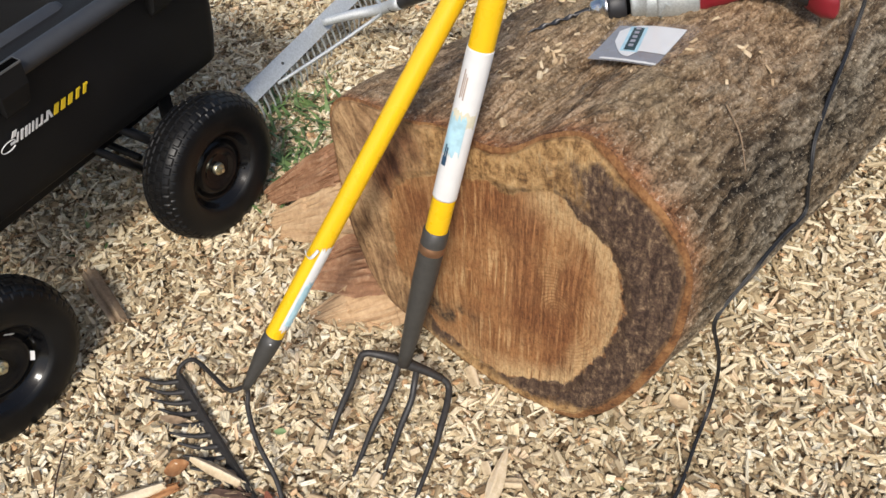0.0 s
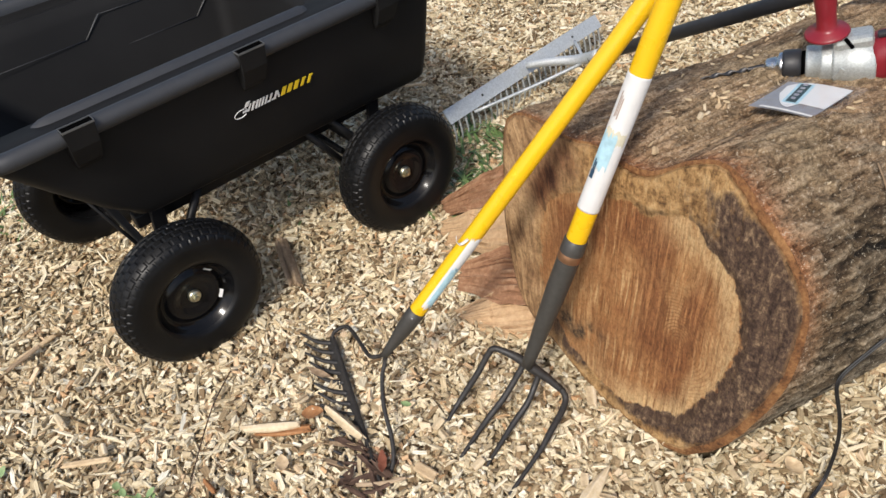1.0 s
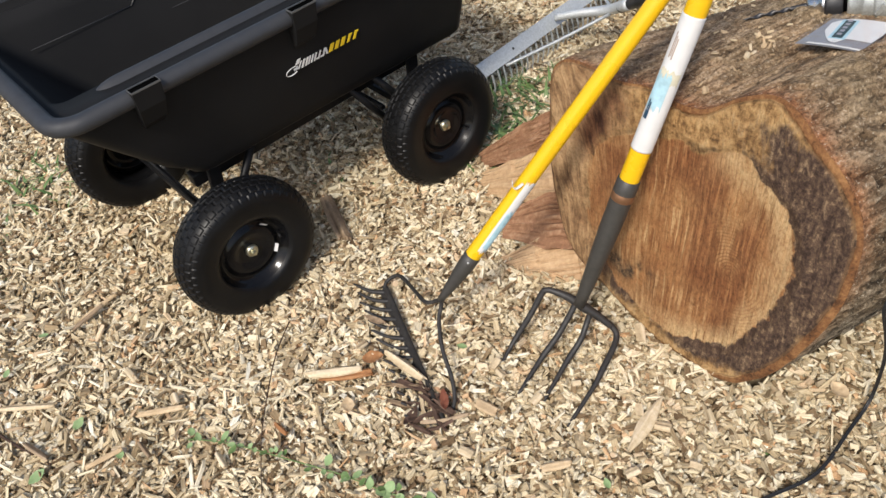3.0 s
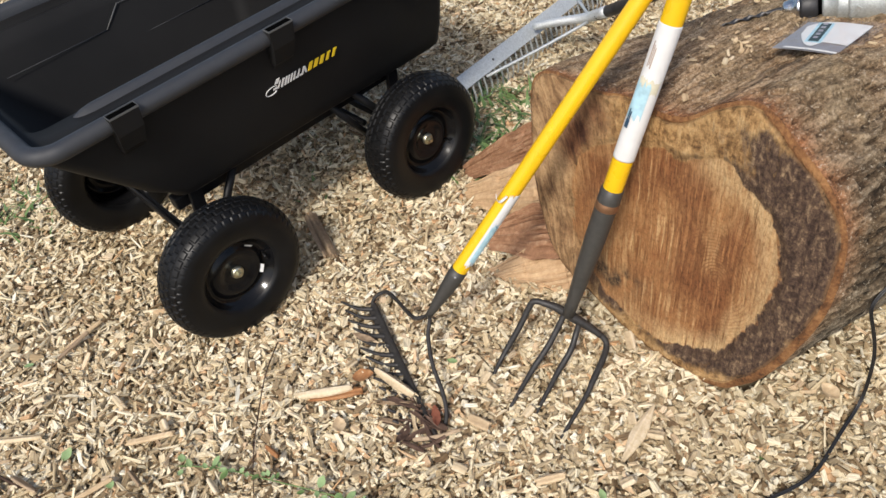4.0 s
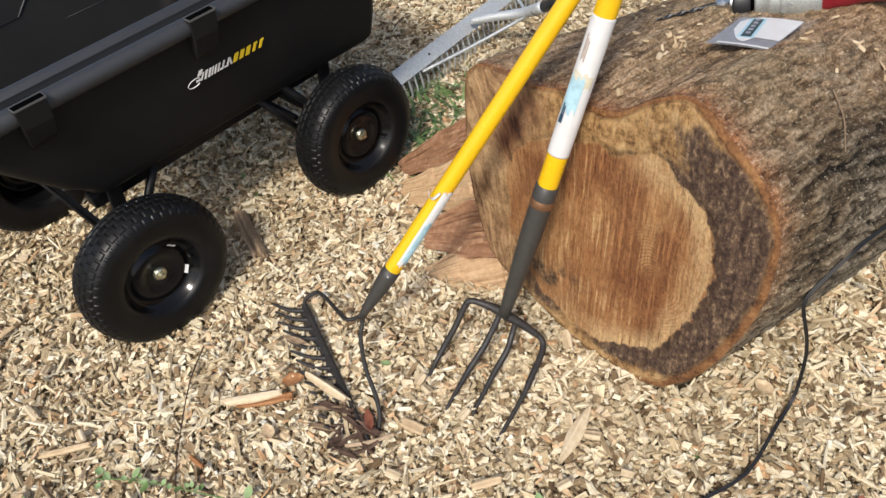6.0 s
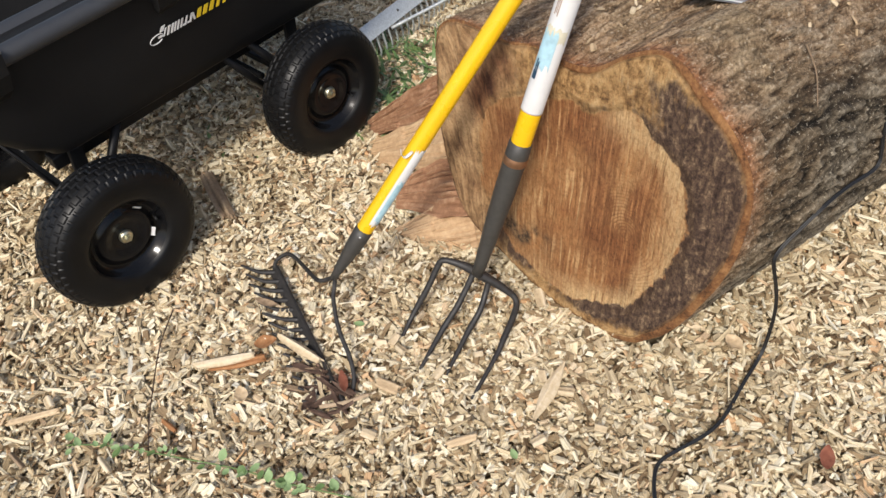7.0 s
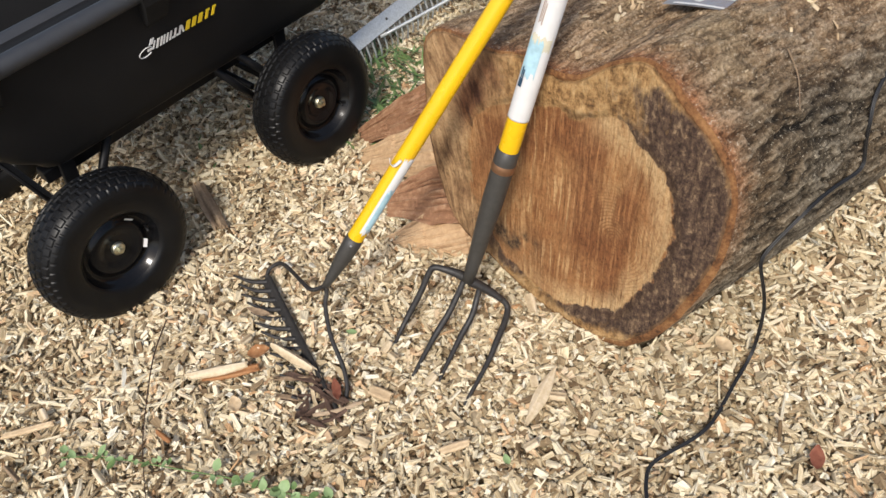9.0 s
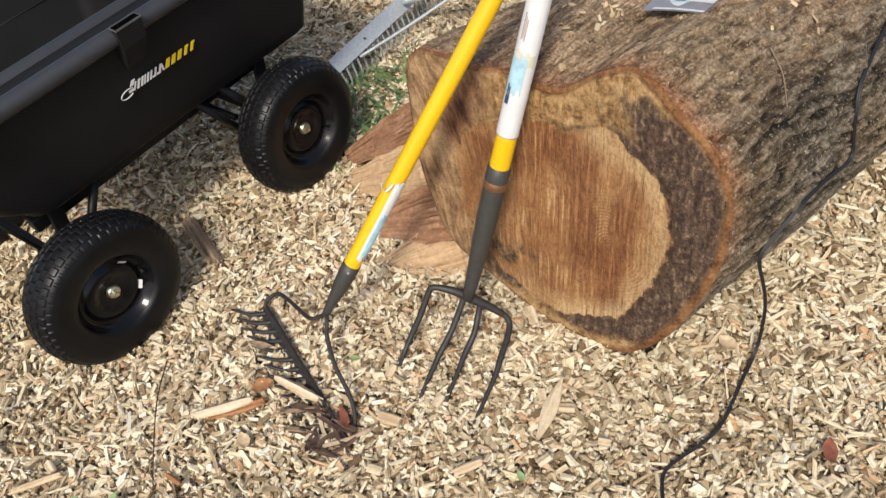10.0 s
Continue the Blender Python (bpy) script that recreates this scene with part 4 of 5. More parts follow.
# ---- hand tools leaning on the log ----
def wrap(name, r, z0, z1, a0, a1, mat, n=14, m=3, ragged=0.0, seed=1):
    """A label on a round handle from z0 to z1 and angle a0 to a1 (degrees), with real thickness."""
    rnd = random.Random(seed)
    verts, faces = [], []
    ease = lambda k, c: 0.012 * k if k < 2 else (1 - 0.012 * (c - k) if k > c - 2 else k / c)
    n, m = n + 2, m + 2
    tear = [[rnd.random() - 0.5 for _ in range(n + 1)] for _ in range(2)]
    for j in range(m + 1):
        for i in range(n + 1):
            a = radians(a0 + (a1 - a0) * ease(i, n))
            z = z0 + (z1 - z0) * ease(j, m)
            if ragged and j in (0, 1, m - 1, m):
                z += ragged * tear[j > 1][i]
            for rr in (r, r + 0.0006):
                verts.append((rr * math.cos(a), rr * math.sin(a), z))
    idx = lambda i, j, o: (j * (n + 1) + i) * 2 + o
    for j in range(m):
        for i in range(n):
            faces.append((idx(i, j, 1), idx(i + 1, j, 1), idx(i + 1, j + 1, 1), idx(i, j + 1, 1)))
            faces.append((idx(i, j, 0), idx(i, j + 1, 0), idx(i + 1, j + 1, 0), idx(i + 1, j, 0)))
    for j in range(m):
        for i in (0, n):
            faces.append((idx(i, j, 0), idx(i, j, 1), idx(i, j + 1, 1), idx(i, j + 1, 0)))
    for i in range(n):
        for j in (0, m):
            faces.append((idx(i, j, 0), idx(i + 1, j, 0), idx(i + 1, j, 1), idx(i, j, 1)))
    return mesh_of(name, verts, faces, mat)


def handle_pose(a, b):
    """Pose along a handle with local x turned to the open side in front of the log."""
    a, b = Vector(a), Vector(b)
    z = (b - a).normalized()
    x = Vector((-0.75, -0.55, 0.35))
    x = (x - z * x.dot(z)).normalized()
    y = z.cross(x)
    m = Matrix((x, y, z)).transposed().to_4x4()
    return Matrix.Translation(a) @ m


FORK_A, FORK_B = (0.370, -0.632, 0.142), (0.500, -0.689, 0.574)


def make_fork():
    fork = thing("garden_fork", "four-tine garden fork with a yellow handle leaning on the log", "garden fork", "tools leaning on the log", pose(0.3, -0.64, 0.0))
    off = Matrix.Translation((-0.3, 0.64, 0.0))
    hp = off @ handle_pose(FORK_A, FORK_B)
    r = 0.0178
    handle = part("handle", lathe("handle", [(0.0, 0.24), (r, 0.24), (r, 0.2405), (r, 0.25), (r, 1.37), (r, 1.38), (r * 0.9, 1.40), (0, 1.405)], M_YELLOW, 28, "Z"), fork, "glossy yellow fibreglass handle", hp)
    part("socket", lathe("socket", [(0.0, -0.015), (0.011, -0.012), (0.0125, 0.02), (0.0165, 0.10), (0.0195, 0.18), (0.0200, 0.248), (0.0198, 0.252), (0.0, 0.252)], M_SLEEVE, 28, "Z"), fork, "dark grey tapered socket sleeve", hp)
    part("ferrule", lathe("ferrule", [(0.0185, 0.252), (0.0203, 0.254), (0.0206, 0.262), (0.0203, 0.288), (0.0178, 0.290)], M_SLEEVE, 28, "Z"), fork, "black ferrule", hp)
    part("ferrule_band", lathe("ferrule_band", [(0.0196, 0.246), (0.0208, 0.248), (0.0208, 0.262), (0.0196, 0.264)], M_COPPER, 28, "Z"), fork, "worn coppery band", hp)
    lab = part("label", wrap("label", r + 0.0004, 0.352, 0.590, -115, 72, M_WHITE, 26, 4), handle, "white paper label with a blue patch")
    part("blue_patch", wrap("blue_patch", r + 0.0013, 0.434, 0.490, -74, 8, M_BLUE, 18, 3, 0.016, 4), lab, "light blue print")
    part("yellowed_patch", wrap("yellowed_patch", r + 0.0009, 0.478, 0.500, -66, 46, M_AGED, 14, 3, 0.010, 9), lab, "yellowed torn paper")
    for z0, z1, a0, a1 in ((0.412, 0.426, -62, -40), (0.416, 0.446, -58, -52), (0.414, 0.442, -48, -42)):
        part("print_bar", wrap("print_bar", r + 0.0021, z0, z1, a0, a1, M_NAVY, 5, 1), lab)
    for z0, z1, a0, a1 in ((0.520, 0.562, -52, -47), (0.523, 0.556, -43, -39), (0.518, 0.552, -35, -30)):
        part("print_bar", wrap("print_bar", r + 0.0013, z0, z1, a0, a1, M_BROWNINK, 4, 1), lab)
    # tines run from the yoke to the chips
    tip_r = lambda r0: (lambda s: r0 * (1 - 0.45 * max(0, s - 0.7) / 0.3))
    T = (((0.374, -0.616, 0.126), (0.358, -0.584, 0.140), (0.346, -0.563, 0.143), (0.336, -0.557, 0.130), (0.310, -0.554, 0.096), (0.280, -0.548, 0.060), (0.252, -0.547, 0.036), (0.216, -0.556, 0.024)),
         ((0.371, -0.618, 0.122), (0.345, -0.619, 0.099), (0.312, -0.620, 0.074), (0.268, -0.617, 0.044), (0.184, -0.632, 0.024)),
         ((0.385, -0.645, 0.108), (0.367, -0.648, 0.083), (0.340, -0.656, 0.066), (0.294, -0.660, 0.045), (0.205, -0.679, 0.024)),
         ((0.384, -0.642, 0.109), (0.396, -0.667, 0.090), (0.403, -0.688, 0.073), (0.398, -0.700, 0.062), (0.372, -0.712, 0.058), (0.325, -0.725, 0.050), (0.288, -0.734, 0.040), (0.194, -0.750, 0.024)))
    for pts in T:
        part("tine", tube("tine", pts, tip_r(0.0062), M_IRON, 8, 10), fork, "black forged steel tine", off)
    part("yoke", tube("yoke", [(0.352, -0.572, 0.143), (0.364, -0.597, 0.136), (0.374, -0.620, 0.124), (0.383, -0.641, 0.110), (0.394, -0.664, 0.093), (0.401, -0.684, 0.077)], lambda s: 0.0062 + 0.0045 * (1 - abs(2 * s - 1)), M_IRON, 6, 12), fork, "forged black crosspiece", off)
    return fork


RAKE_A, RAKE_B = (0.260, -0.455, 0.237), (0.500, -0.593, 0.604)


def make_rake():
    rake = thing("bow_rake", "black bow rake with a yellow handle, its teeth in the chips", "rake", "tools leaning on the log", pose(0.15, -0.38, 0.0))
    off = Matrix.Translation((-0.15, 0.38, 0.0))
    hp = off @ handle_pose(RAKE_A, RAKE_B)
    r = 0.0158
    handle = part("handle", lathe("handle", [(0.0, -0.002), (r, -0.002), (r, -0.0015), (r, 0.008), (r, 1.23), (r, 1.24), (r * 0.9, 1.26), (0, 1.265)], M_YELLOW, 28, "Z"), rake, "glossy yellow fibreglass handle", hp)
    part("socket", lathe("socket", [(0.0, -0.132), (0.007, -0.13), (0.009, -0.11), (0.0155, -0.05), (0.0172, -0.02), (0.0172, 0.0), (0.0, 0.002)], M_SLEEVE, 28, "Z"), rake, "dark grey tapered socket", hp)
    part("rivet", lathe("rivet", [(0.0, 0.0195), (0.002, 0.019), (0.0028, 0.017)], M_CHROME, 10, "X"), rake, "", hp @ Matrix.Translation((-0.001, 0, -0.012)))
    lab = part("label", wrap("label", r + 0.0004, 0.022, 0.195, 2, 78, M_WHITE, 16, 8, 0.012, 3), handle, "torn white paper label")
    part("blue_patch", wrap("blue_patch", r + 0.0012, 0.030, 0.125, 18, 62, M_BLUE, 12, 3, 0.012, 5), lab, "light blue print")
    part("torn_flap", tube("torn_flap", [(r + 0.001, -0.004, 0.19), (r + 0.010, -0.010, 0.178), (r + 0.016, -0.018, 0.181), (r + 0.019, -0.024, 0.190)], 0.003, M_WHITE, 5, 6, 0.25), lab)
    bow = ((0.2000, -0.412, 0.130), (0.1955, -0.392, 0.109), (0.186, -0.370, 0.099), (0.199, -0.319, 0.085), (0.214, -0.264, 0.070), (0.215, -0.234, 0.060), (0.197, -0.218, 0.045), (0.184, -0.219, 0.028))
    part("bow_arm", tube("bow_arm", bow, 0.0043, M_IRON, 6, 10), rake, "curved black steel arm", off)
    bow2 = ((0.2000, -0.412, 0.130), (0.190, -0.415, 0.108), (0.172, -0.427, 0.095), (0.137, -0.472, 0.075), (0.111, -0.523, 0.055), (0.089, -0.553, 0.040), (0.062, -0.570, 0.024))
    part("bow_arm", tube("bow_arm", bow2, 0.0043, M_IRON, 6, 10), rake, "curved black steel arm", off)
    a, b = Vector((0.180, -0.226, 0.036)), Vector((0.034, -0.576, 0.019))
    d = (b - a)
    m = off @ Matrix.Translation((a + b) / 2) @ d.to_track_quat("X", "Z").to_matrix().to_4x4()
    part("head_bar", box("head_bar", (d.length, 0.008, 0.027), M_IRON, 0.0015), rake, "flat black steel head bar", m @ Matrix.Rotation(radians(-38), 4, "X"))
    for k in range(14):
        p = a + d * (k + 0.3) / 13.6
        q = p + Vector((-0.032 - 0.0007 * k + 0.002 * math.sin(k * 2.3), 0.074 - 0.0013 * k, 0.001 + 0.0014 * k))
        mid = p + Vector((-0.020, 0.032, -0.002))
        part("tooth", tube("tooth", [p, mid, q], lambda s: 0.0058 * (1 - 0.58 * s), M_IRON, 6, 8), rake, "curved black steel tooth", off)
    return rake


make_fork()
make_rake()


# ---- the wide landscape rake behind the log ----
def make_landscape_rake():
    lr = thing("landscape_rake", "wide aluminium landscape rake with a black handle across the log", "rake", m=pose(1.19, 0.16, 0.0))
    off = Matrix.Translation((-1.19, -0.16, 0.0))
    a, b = Vector((0.855, 0.143, 0.110)), Vector((1.540, 0.188, 0.115))
    d = b - a
    base = off @ Matrix.Translation((a + b) / 2) @ d.to_track_quat("X", "Z").to_matrix().to_4x4()
    bm = bmesh.new()
    # angle section: a tall web and a short flange
    prof = [(-0.002, -0.022), (0.0015, -0.022), (0.0015, 0.016), (0.018, 0.018), (0.018, 0.0215), (-0.002, 0.0215)]
    L = d.length / 2
    va = [bm.verts.new((-L, y, z)) for y, z in prof]
    vb = [bm.verts.new((L, y, z)) for y, z in prof]
    for i in range(6):
        bm.faces.new((va[i], va[(i + 1) % 6], vb[(i + 1) % 6], vb[i]))
    bm.faces.new(va[::-1])
    bm.faces.new(vb)
    part("head_bar", bm_mesh("head_bar", bm, M_ALU), lr, "flat aluminium head channel", base @ Matrix.Rotation(radians(-42), 4, "X"))
    tooth = tube("tooth", [(0, -0.006, -0.012), (0, -0.014, -0.034), (0, -0.020, -0.066), (0, -0.012, -0.100)], lambda s: 0.0036 * (1 - 0.35 * s), M_ALU, 4, 6)
    for k in range(28):
        part("tooth", tooth, lr, "thin aluminium tooth", base @ Matrix.Translation((-L + 0.012 + k * (2 * L - 0.024) / 27, 0, 0)))
    mid, neck = (1.180, 0.152, 0.128), (1.252, 0.010, 0.165)
    part("socket", tube("socket", [mid, (1.215, 0.09, 0.145), neck, (1.236, -0.07, 0.214)], lambda s: 0.011 + 0.006 * s, M_ALU, 5, 14), lr, "aluminium tube socket", off)
    part("brace", tube("brace", [(0.945, 0.128, 0.092), (1.10, 0.066, 0.120), (1.243, 0.000, 0.158)], 0.0048, M_ALU, 4, 8), lr, "thin aluminium brace rod", off)
    part("brace", tube("brace", [(1.400, 0.160, 0.110), (1.33, 0.08, 0.135), (1.262, 0.004, 0.158)], 0.0048, M_ALU, 4, 8), lr, "thin aluminium brace rod", off)
    part("handle", tube("handle", [(1.246, -0.035, 0.19), (1.200, -0.340, 0.384), (1.150, -0.672, 0.596), (1.06, -1.27, 0.97)], 0.0165, M_DARKGRIP, 1, 18), lr, "black tubular handle", off)
    for k in (-0.20, 0.0, 0.21):
        part("rivet", lathe("rivet", [(0.0, -0.0035), (0.003, -0.003), (0.004, -0.001)], M_STEEL, 10), lr, "", base @ Matrix.Rotation(radians(-42), 4, "X") @ Matrix.Translation((k, -0.0025, 0.0)))
    return lr


make_landscape_rake()


# ---- drill, packet and cord on the log ----
def make_drill():
    """Local x runs from the bit to the back of the body, z up off the log."""
    tip, back = Vector((0.912, -0.772, 0.578)), Vector((1.010, -0.955, 0.615))
    d = (back - tip).normalized()
    up = Vector((-0.05, -0.10, 0.99))
    up = (up - d * up.dot(d)).normalized()
    m = Matrix.Translation(tip) @ Matrix((d, up.cross(d), up)).transposed().to_4x4()
    drill = thing("power_drill", "red and silver corded power drill lying on top of the log", "drill", m=m)
    def fat(me, k=1.22, dz=0.0):
        """Widen a part about the drill's axis."""
        for v in me.vertices:
            v.co.y, v.co.z = v.co.y * k, v.co.z * k + dz
        return me
    # twist bit: two flutes wound round a thin rod
    n, verts, faces = 90, [], []
    for i in range(n + 1):
        t = i / n
        x = -0.168 + 0.110 * t
        w = 0.0052 * min(1, t * 5 + 0.05)
        turn = t * 16 if t < 0.72 else 16 * 0.72
        fl = 0.42 if t < 0.72 else 0.95
        for k in range(10):
            a = 2 * math.pi * k / 10
            y, z = w * math.cos(a), w * fl * math.sin(a)
            verts.append((x, y * math.cos(turn) - z * math.sin(turn) - 0.042 * (1 - t), y * math.sin(turn) + z * math.cos(turn) + 0.010 * (1 - t)))
    faces = [(i * 10 + k, i * 10 + (k + 1) % 10, (i + 1) * 10 + (k + 1) % 10, (i + 1) * 10 + k) for i in range(n) for k in range(10)]
    part("drill_bit", mesh_of("drill_bit", verts, faces, M_STEEL), drill, "dark twist drill bit")
    ch = part("chuck", fat(lathe("chuck", [(0.0, -0.064), (0.006, -0.064), (0.0105, -0.060), (0.0125, -0.050), (0.0135, -0.042), (0.0185, -0.040), (0.0185, -0.037), (0.0185, -0.030), (0.016, -0.029)], M_CHROME, 24, "X")), drill, "bright steel chuck nose")
    part("chuck_sleeve", fat(lathe("chuck_sleeve", [(0.016, -0.036), (0.0205, -0.034), (0.0215, -0.030), (0.0215, -0.008), (0.019, -0.005), (0.012, -0.004)], M_DARKGRIP, 24, "X")), ch, "black chuck sleeve")
    # solid black disc: the gap's shade as colour
    part("spindle_gap_shade", fat(lathe("spindle_gap_shade", [(0.0, -0.007), (0.0185, -0.006), (0.0185, 0.004), (0.0, 0.005)], M_SLOT_SHADE, 20, "X")), drill, "black disc painting the shade of the gap behind the chuck")
    part("spindle_collar", fat(lathe("spindle_collar", [(0.012, -0.006), (0.014, 0.001), (0.0245, 0.002), (0.0255, 0.005), (0.0255, 0.022), (0.029, 0.024), (0.030, 0.028), (0.030, 0.044)], M_CAST, 28, "X")), drill, "silver spindle collar")
    part("gearbox", fat(lathe("gearbox", [(0.028, 0.040), (0.0315, 0.042), (0.033, 0.046), (0.033, 0.056), (0.0345, 0.060), (0.0355, 0.075), (0.0355, 0.104), (0.033, 0.107), (0.0, 0.108)], M_CAST, 32, "X")), drill, "cast silver gearbox")
    part("gear_neck", box("gear_neck", (0.062, 0.040, 0.026), M_CAST, 0.008, Matrix.Translation((0.072, 0.0, 0.042)) @ Matrix.Rotation(-0.12, 4, "Y")), drill, "cast silver boss over the gearbox")
    # solid black block, painted shade of a slot
    part("gear_slot_shade", box("gear_slot_shade", (0.006, 0.006, 0.022), M_SLOT_SHADE, 0.002, Matrix.Translation((0.066, -0.020, 0.048)) @ Matrix.Rotation(-0.6, 4, "Y")), drill, "black block painting the shade of a slot in the casting")
    part("gear_recess", box("gear_recess", (0.009, 0.003, 0.024), M_CAST, 0.0012, Matrix.Translation((0.052, -0.0400, 0.004)) @ Matrix.Rotation(0.6, 4, "Y")), drill, "shaded recess in the casting")
    body = section(-0.034, 0.034, -0.032, 0.034, 0.026, 0)
    rings = []
    for s, k, dz, dy in ((0.100, 1.10, 0.004, 0), (0.108, 1.16, 0.006, 0), (0.128, 1.16, 0.011, 0), (0.150, 1.14, 0.015, -0.001), (0.172, 1.06, 0.018, -0.003), (0.198, 0.94, 0.015, -0.008), (0.222, 0.80, 0.009, -0.014), (0.245, 0.70, 0.004, -0.018)):
        rings.append([(s, p[1] * k + dy, p[0] * k + dz) for p in body])
    part("motor_housing", loft("motor_housing", rings, M_RED), drill, "dark red plastic motor housing")
    part("top_strip", box("top_strip", (0.058, 0.012, 0.010), M_DARKGRIP, 0.003, Matrix.Translation((0.135, -0.004, 0.0555)) @ Matrix.Rotation(-0.14, 4, "Y")), drill, "black vented strip")
    hr = []
    for s, k, dy, dz in ((0.228, 0.82, -0.014, 0.006), (0.245, 0.80, -0.020, 0.003), (0.262, 0.80, -0.030, -0.004), (0.276, 0.80, -0.038, -0.010)):
        hr.append([(s, p[1] * k + dy, p[0] * k + dz) for p in body])
    part("grip", loft("grip", hr, M_DARKGRIP), drill, "black rubber grip")
    er = [[(s, p[1] * k + dy, p[0] * k + dz) for p in body] for s, k, dy, dz in ((0.266, 0.82, -0.034, -0.008), (0.285, 0.90, -0.044, -0.018), (0.302, 0.80, -0.054, -0.022), (0.308, 0.5, -0.058, -0.024))]
    part("grip_end", loft("grip_end", er, M_RED), drill, "red end of the grip")
    part("trigger", box("trigger", (0.046, 0.020, 0.030), M_TRIGGER, 0.005, Matrix.Translation((0.213, -0.034, 0.017)) @ Matrix.Rotation(-0.25, 4, "Z"), (0.8, 0.9)), drill, "orange-yellow trigger")
    part("lock_button", box("lock_button", (0.022, 0.010, 0.010), M_TRIGGER, 0.004, Matrix.Translation((0.234, -0.030, 0.038)) @ Matrix.Rotation(-0.25, 4, "Z")), drill, "yellow lock button")
    part("side_handle", lathe("side_handle", [(0.0, 0.045), (0.020, 0.045), (0.033, 0.047), (0.0355, 0.050), (0.033, 0.0535), (0.019, 0.057), (0.0155, 0.062), (0.0155, 0.085), (0.0175, 0.11), (0.0175, 0.145), (0.020, 0.152), (0.016, 0.160), (0.0, 0.161)], M_RED, 28, "Z"),
              drill, "red side handle standing upright", Matrix.Translation((0.036, 0.004, 0.007)) @ Matrix.Rotation(radians(-4), 4, "Y"))
    return drill


make_drill()


def sheet(name, x0, x1, y0, y1, mat, z=0.0, thick=0.0008, nx=10, ny=8, lift=None, shape=None):
    """A thin sheet with thickness that may be curled by lift(x, y)."""
    verts, faces = [], []
    for o in ((0, 1) if thick else (0,)):
        for i in range(nx + 1):
            for j in range(ny + 1):
                x, y = x0 + (x1 - x0) * i / nx, y0 + (y1 - y0) * j / ny
                if shape:
                    x, y = shape(x, y)
                verts.append((x, y, z + o * (thick or 0) + (lift(x, y) if lift else 0)))
    n = (nx + 1) * (ny + 1)
    k = lambda i, j, o: o * n + i * (ny + 1) + j
    if not thick:
        return mesh_of(name, verts, [(k(i, j, 0), k(i + 1, j, 0), k(i + 1, j + 1, 0), k(i, j + 1, 0)) for i in range(nx) for j in range(ny)], mat)
    for i in range(nx):
        for j in range(ny):
            faces += [(k(i, j, 1), k(i + 1, j, 1), k(i + 1, j + 1, 1), k(i, j + 1, 1)), (k(i, j, 0), k(i, j + 1, 0), k(i + 1, j + 1, 0), k(i + 1, j, 0))]
    for i in range(nx):
        faces += [(k(i, 0, 0), k(i + 1, 0, 0), k(i + 1, 0, 1), k(i, 0, 1)), (k(i, ny, 0), k(i, ny, 1), k(i + 1, ny, 1), k(i + 1, ny, 0))]
    for j in range(ny):
        faces += [(k(0, j, 0), k(0, j, 1), k(0, j + 1, 1), k(0, j + 1, 0)), (k(nx, j, 0), k(nx, j + 1, 0), k(nx, j + 1, 1), k(nx, j, 1))]
    return mesh_of(name, verts, faces, mat, False)


def make_packet():
    a, b, c = Vector((0.732, -0.778, 0.588)), Vector((0.717, -0.888, 0.618)), Vector((0.848, -0.794, 0.590))
    ex = (b - a).normalized()
    n = ex.cross(c - a).normalized()
    if n.z < 0:
        n = -n
    ey = n.cross(ex)
    m = Matrix.Translation(a) @ Matrix((ex, ey, n)).transposed().to_4x4()
    pk = thing("parts_packet", "small plastic packet with a white printed card on the log", "packet", m=m)
    W, H = 0.112, 0.096
    lift = lambda x, y: 0.002 * math.sin(x / W * 3.1) + 0.003 * (y / H) ** 2 - 0.004
    part("backing_card", sheet("backing_card", 0, W, 0, H, M_CARD, 0.0, 0.0012, lift=lift), pk, "grey backing card")
    def cut_label(x, y):
        """The label leans to one side, rounded at its near corner, with a step in its lower edge."""
        up = 0.016 * min(1.0, max(0.0, (x - 0.060) / 0.008)) * (1 - (y - 0.018) / 0.085)
        e = max(0.0, 1 - (x - 0.026) / 0.030)
        y = y + (0.030 * e * e) * (1 - (y - 0.018) / 0.085) - 0.020 * e * e * (y - 0.018) / 0.085
        return x - 0.26 * (y - 0.030) * max(0.0, 1 - (x - 0.026) / 0.078), y + up
    lab = part("label", sheet("label", 0.024, 0.113, 0.013, H, M_WHITE, 0.0022, 0.0006, 20, 12, lift=lift, shape=cut_label), pk, "white printed label")
    lean = lambda x, y: (x - 0.26 * (y - 0.03), y)
    part("print_halo", sheet("print_halo", 0.040, 0.069, 0.025, H - 0.005, M_BLUE, 0.0028, 0.0004, lift=lift, shape=lean), lab, "pale blue print round the band")
    part("print_band", sheet("print_band", 0.046, 0.064, 0.028, H - 0.008, M_GREENINK, 0.0034, 0.0005, lift=lift, shape=lean), lab, "dark green printed band")
    for k in range(5):
        part("print_bar", sheet("print_bar", 0.051, 0.059, 0.036 + 0.0115 * k, 0.0425 + 0.0115 * k, M_GREYINK, 0.0045, 0.0004, 2, 2, lift=lift, shape=lean), lab)
    part("film_seam", sheet("film_seam", 0.022, W + 0.002, -0.0016, 0.0022, M_WHITE, 0.0036, 0.0008, 16, 2, lift=lambda x, y: lift(x, y) + 0.0008 * noise.noise((x * 150, 1.0, 4.0))), pk, "bright folded seam of the packet")
    part("film", sheet("film", -0.002, W + 0.024, 0.0, H + 0.006, M_FILM, 0.0065, None, 16, 14, lift=lambda x, y: lift(x, y) + 0.004 * noise.noise((x * 60, y * 60, 2.0))), pk, "clear plastic film")
    return pk


make_packet()


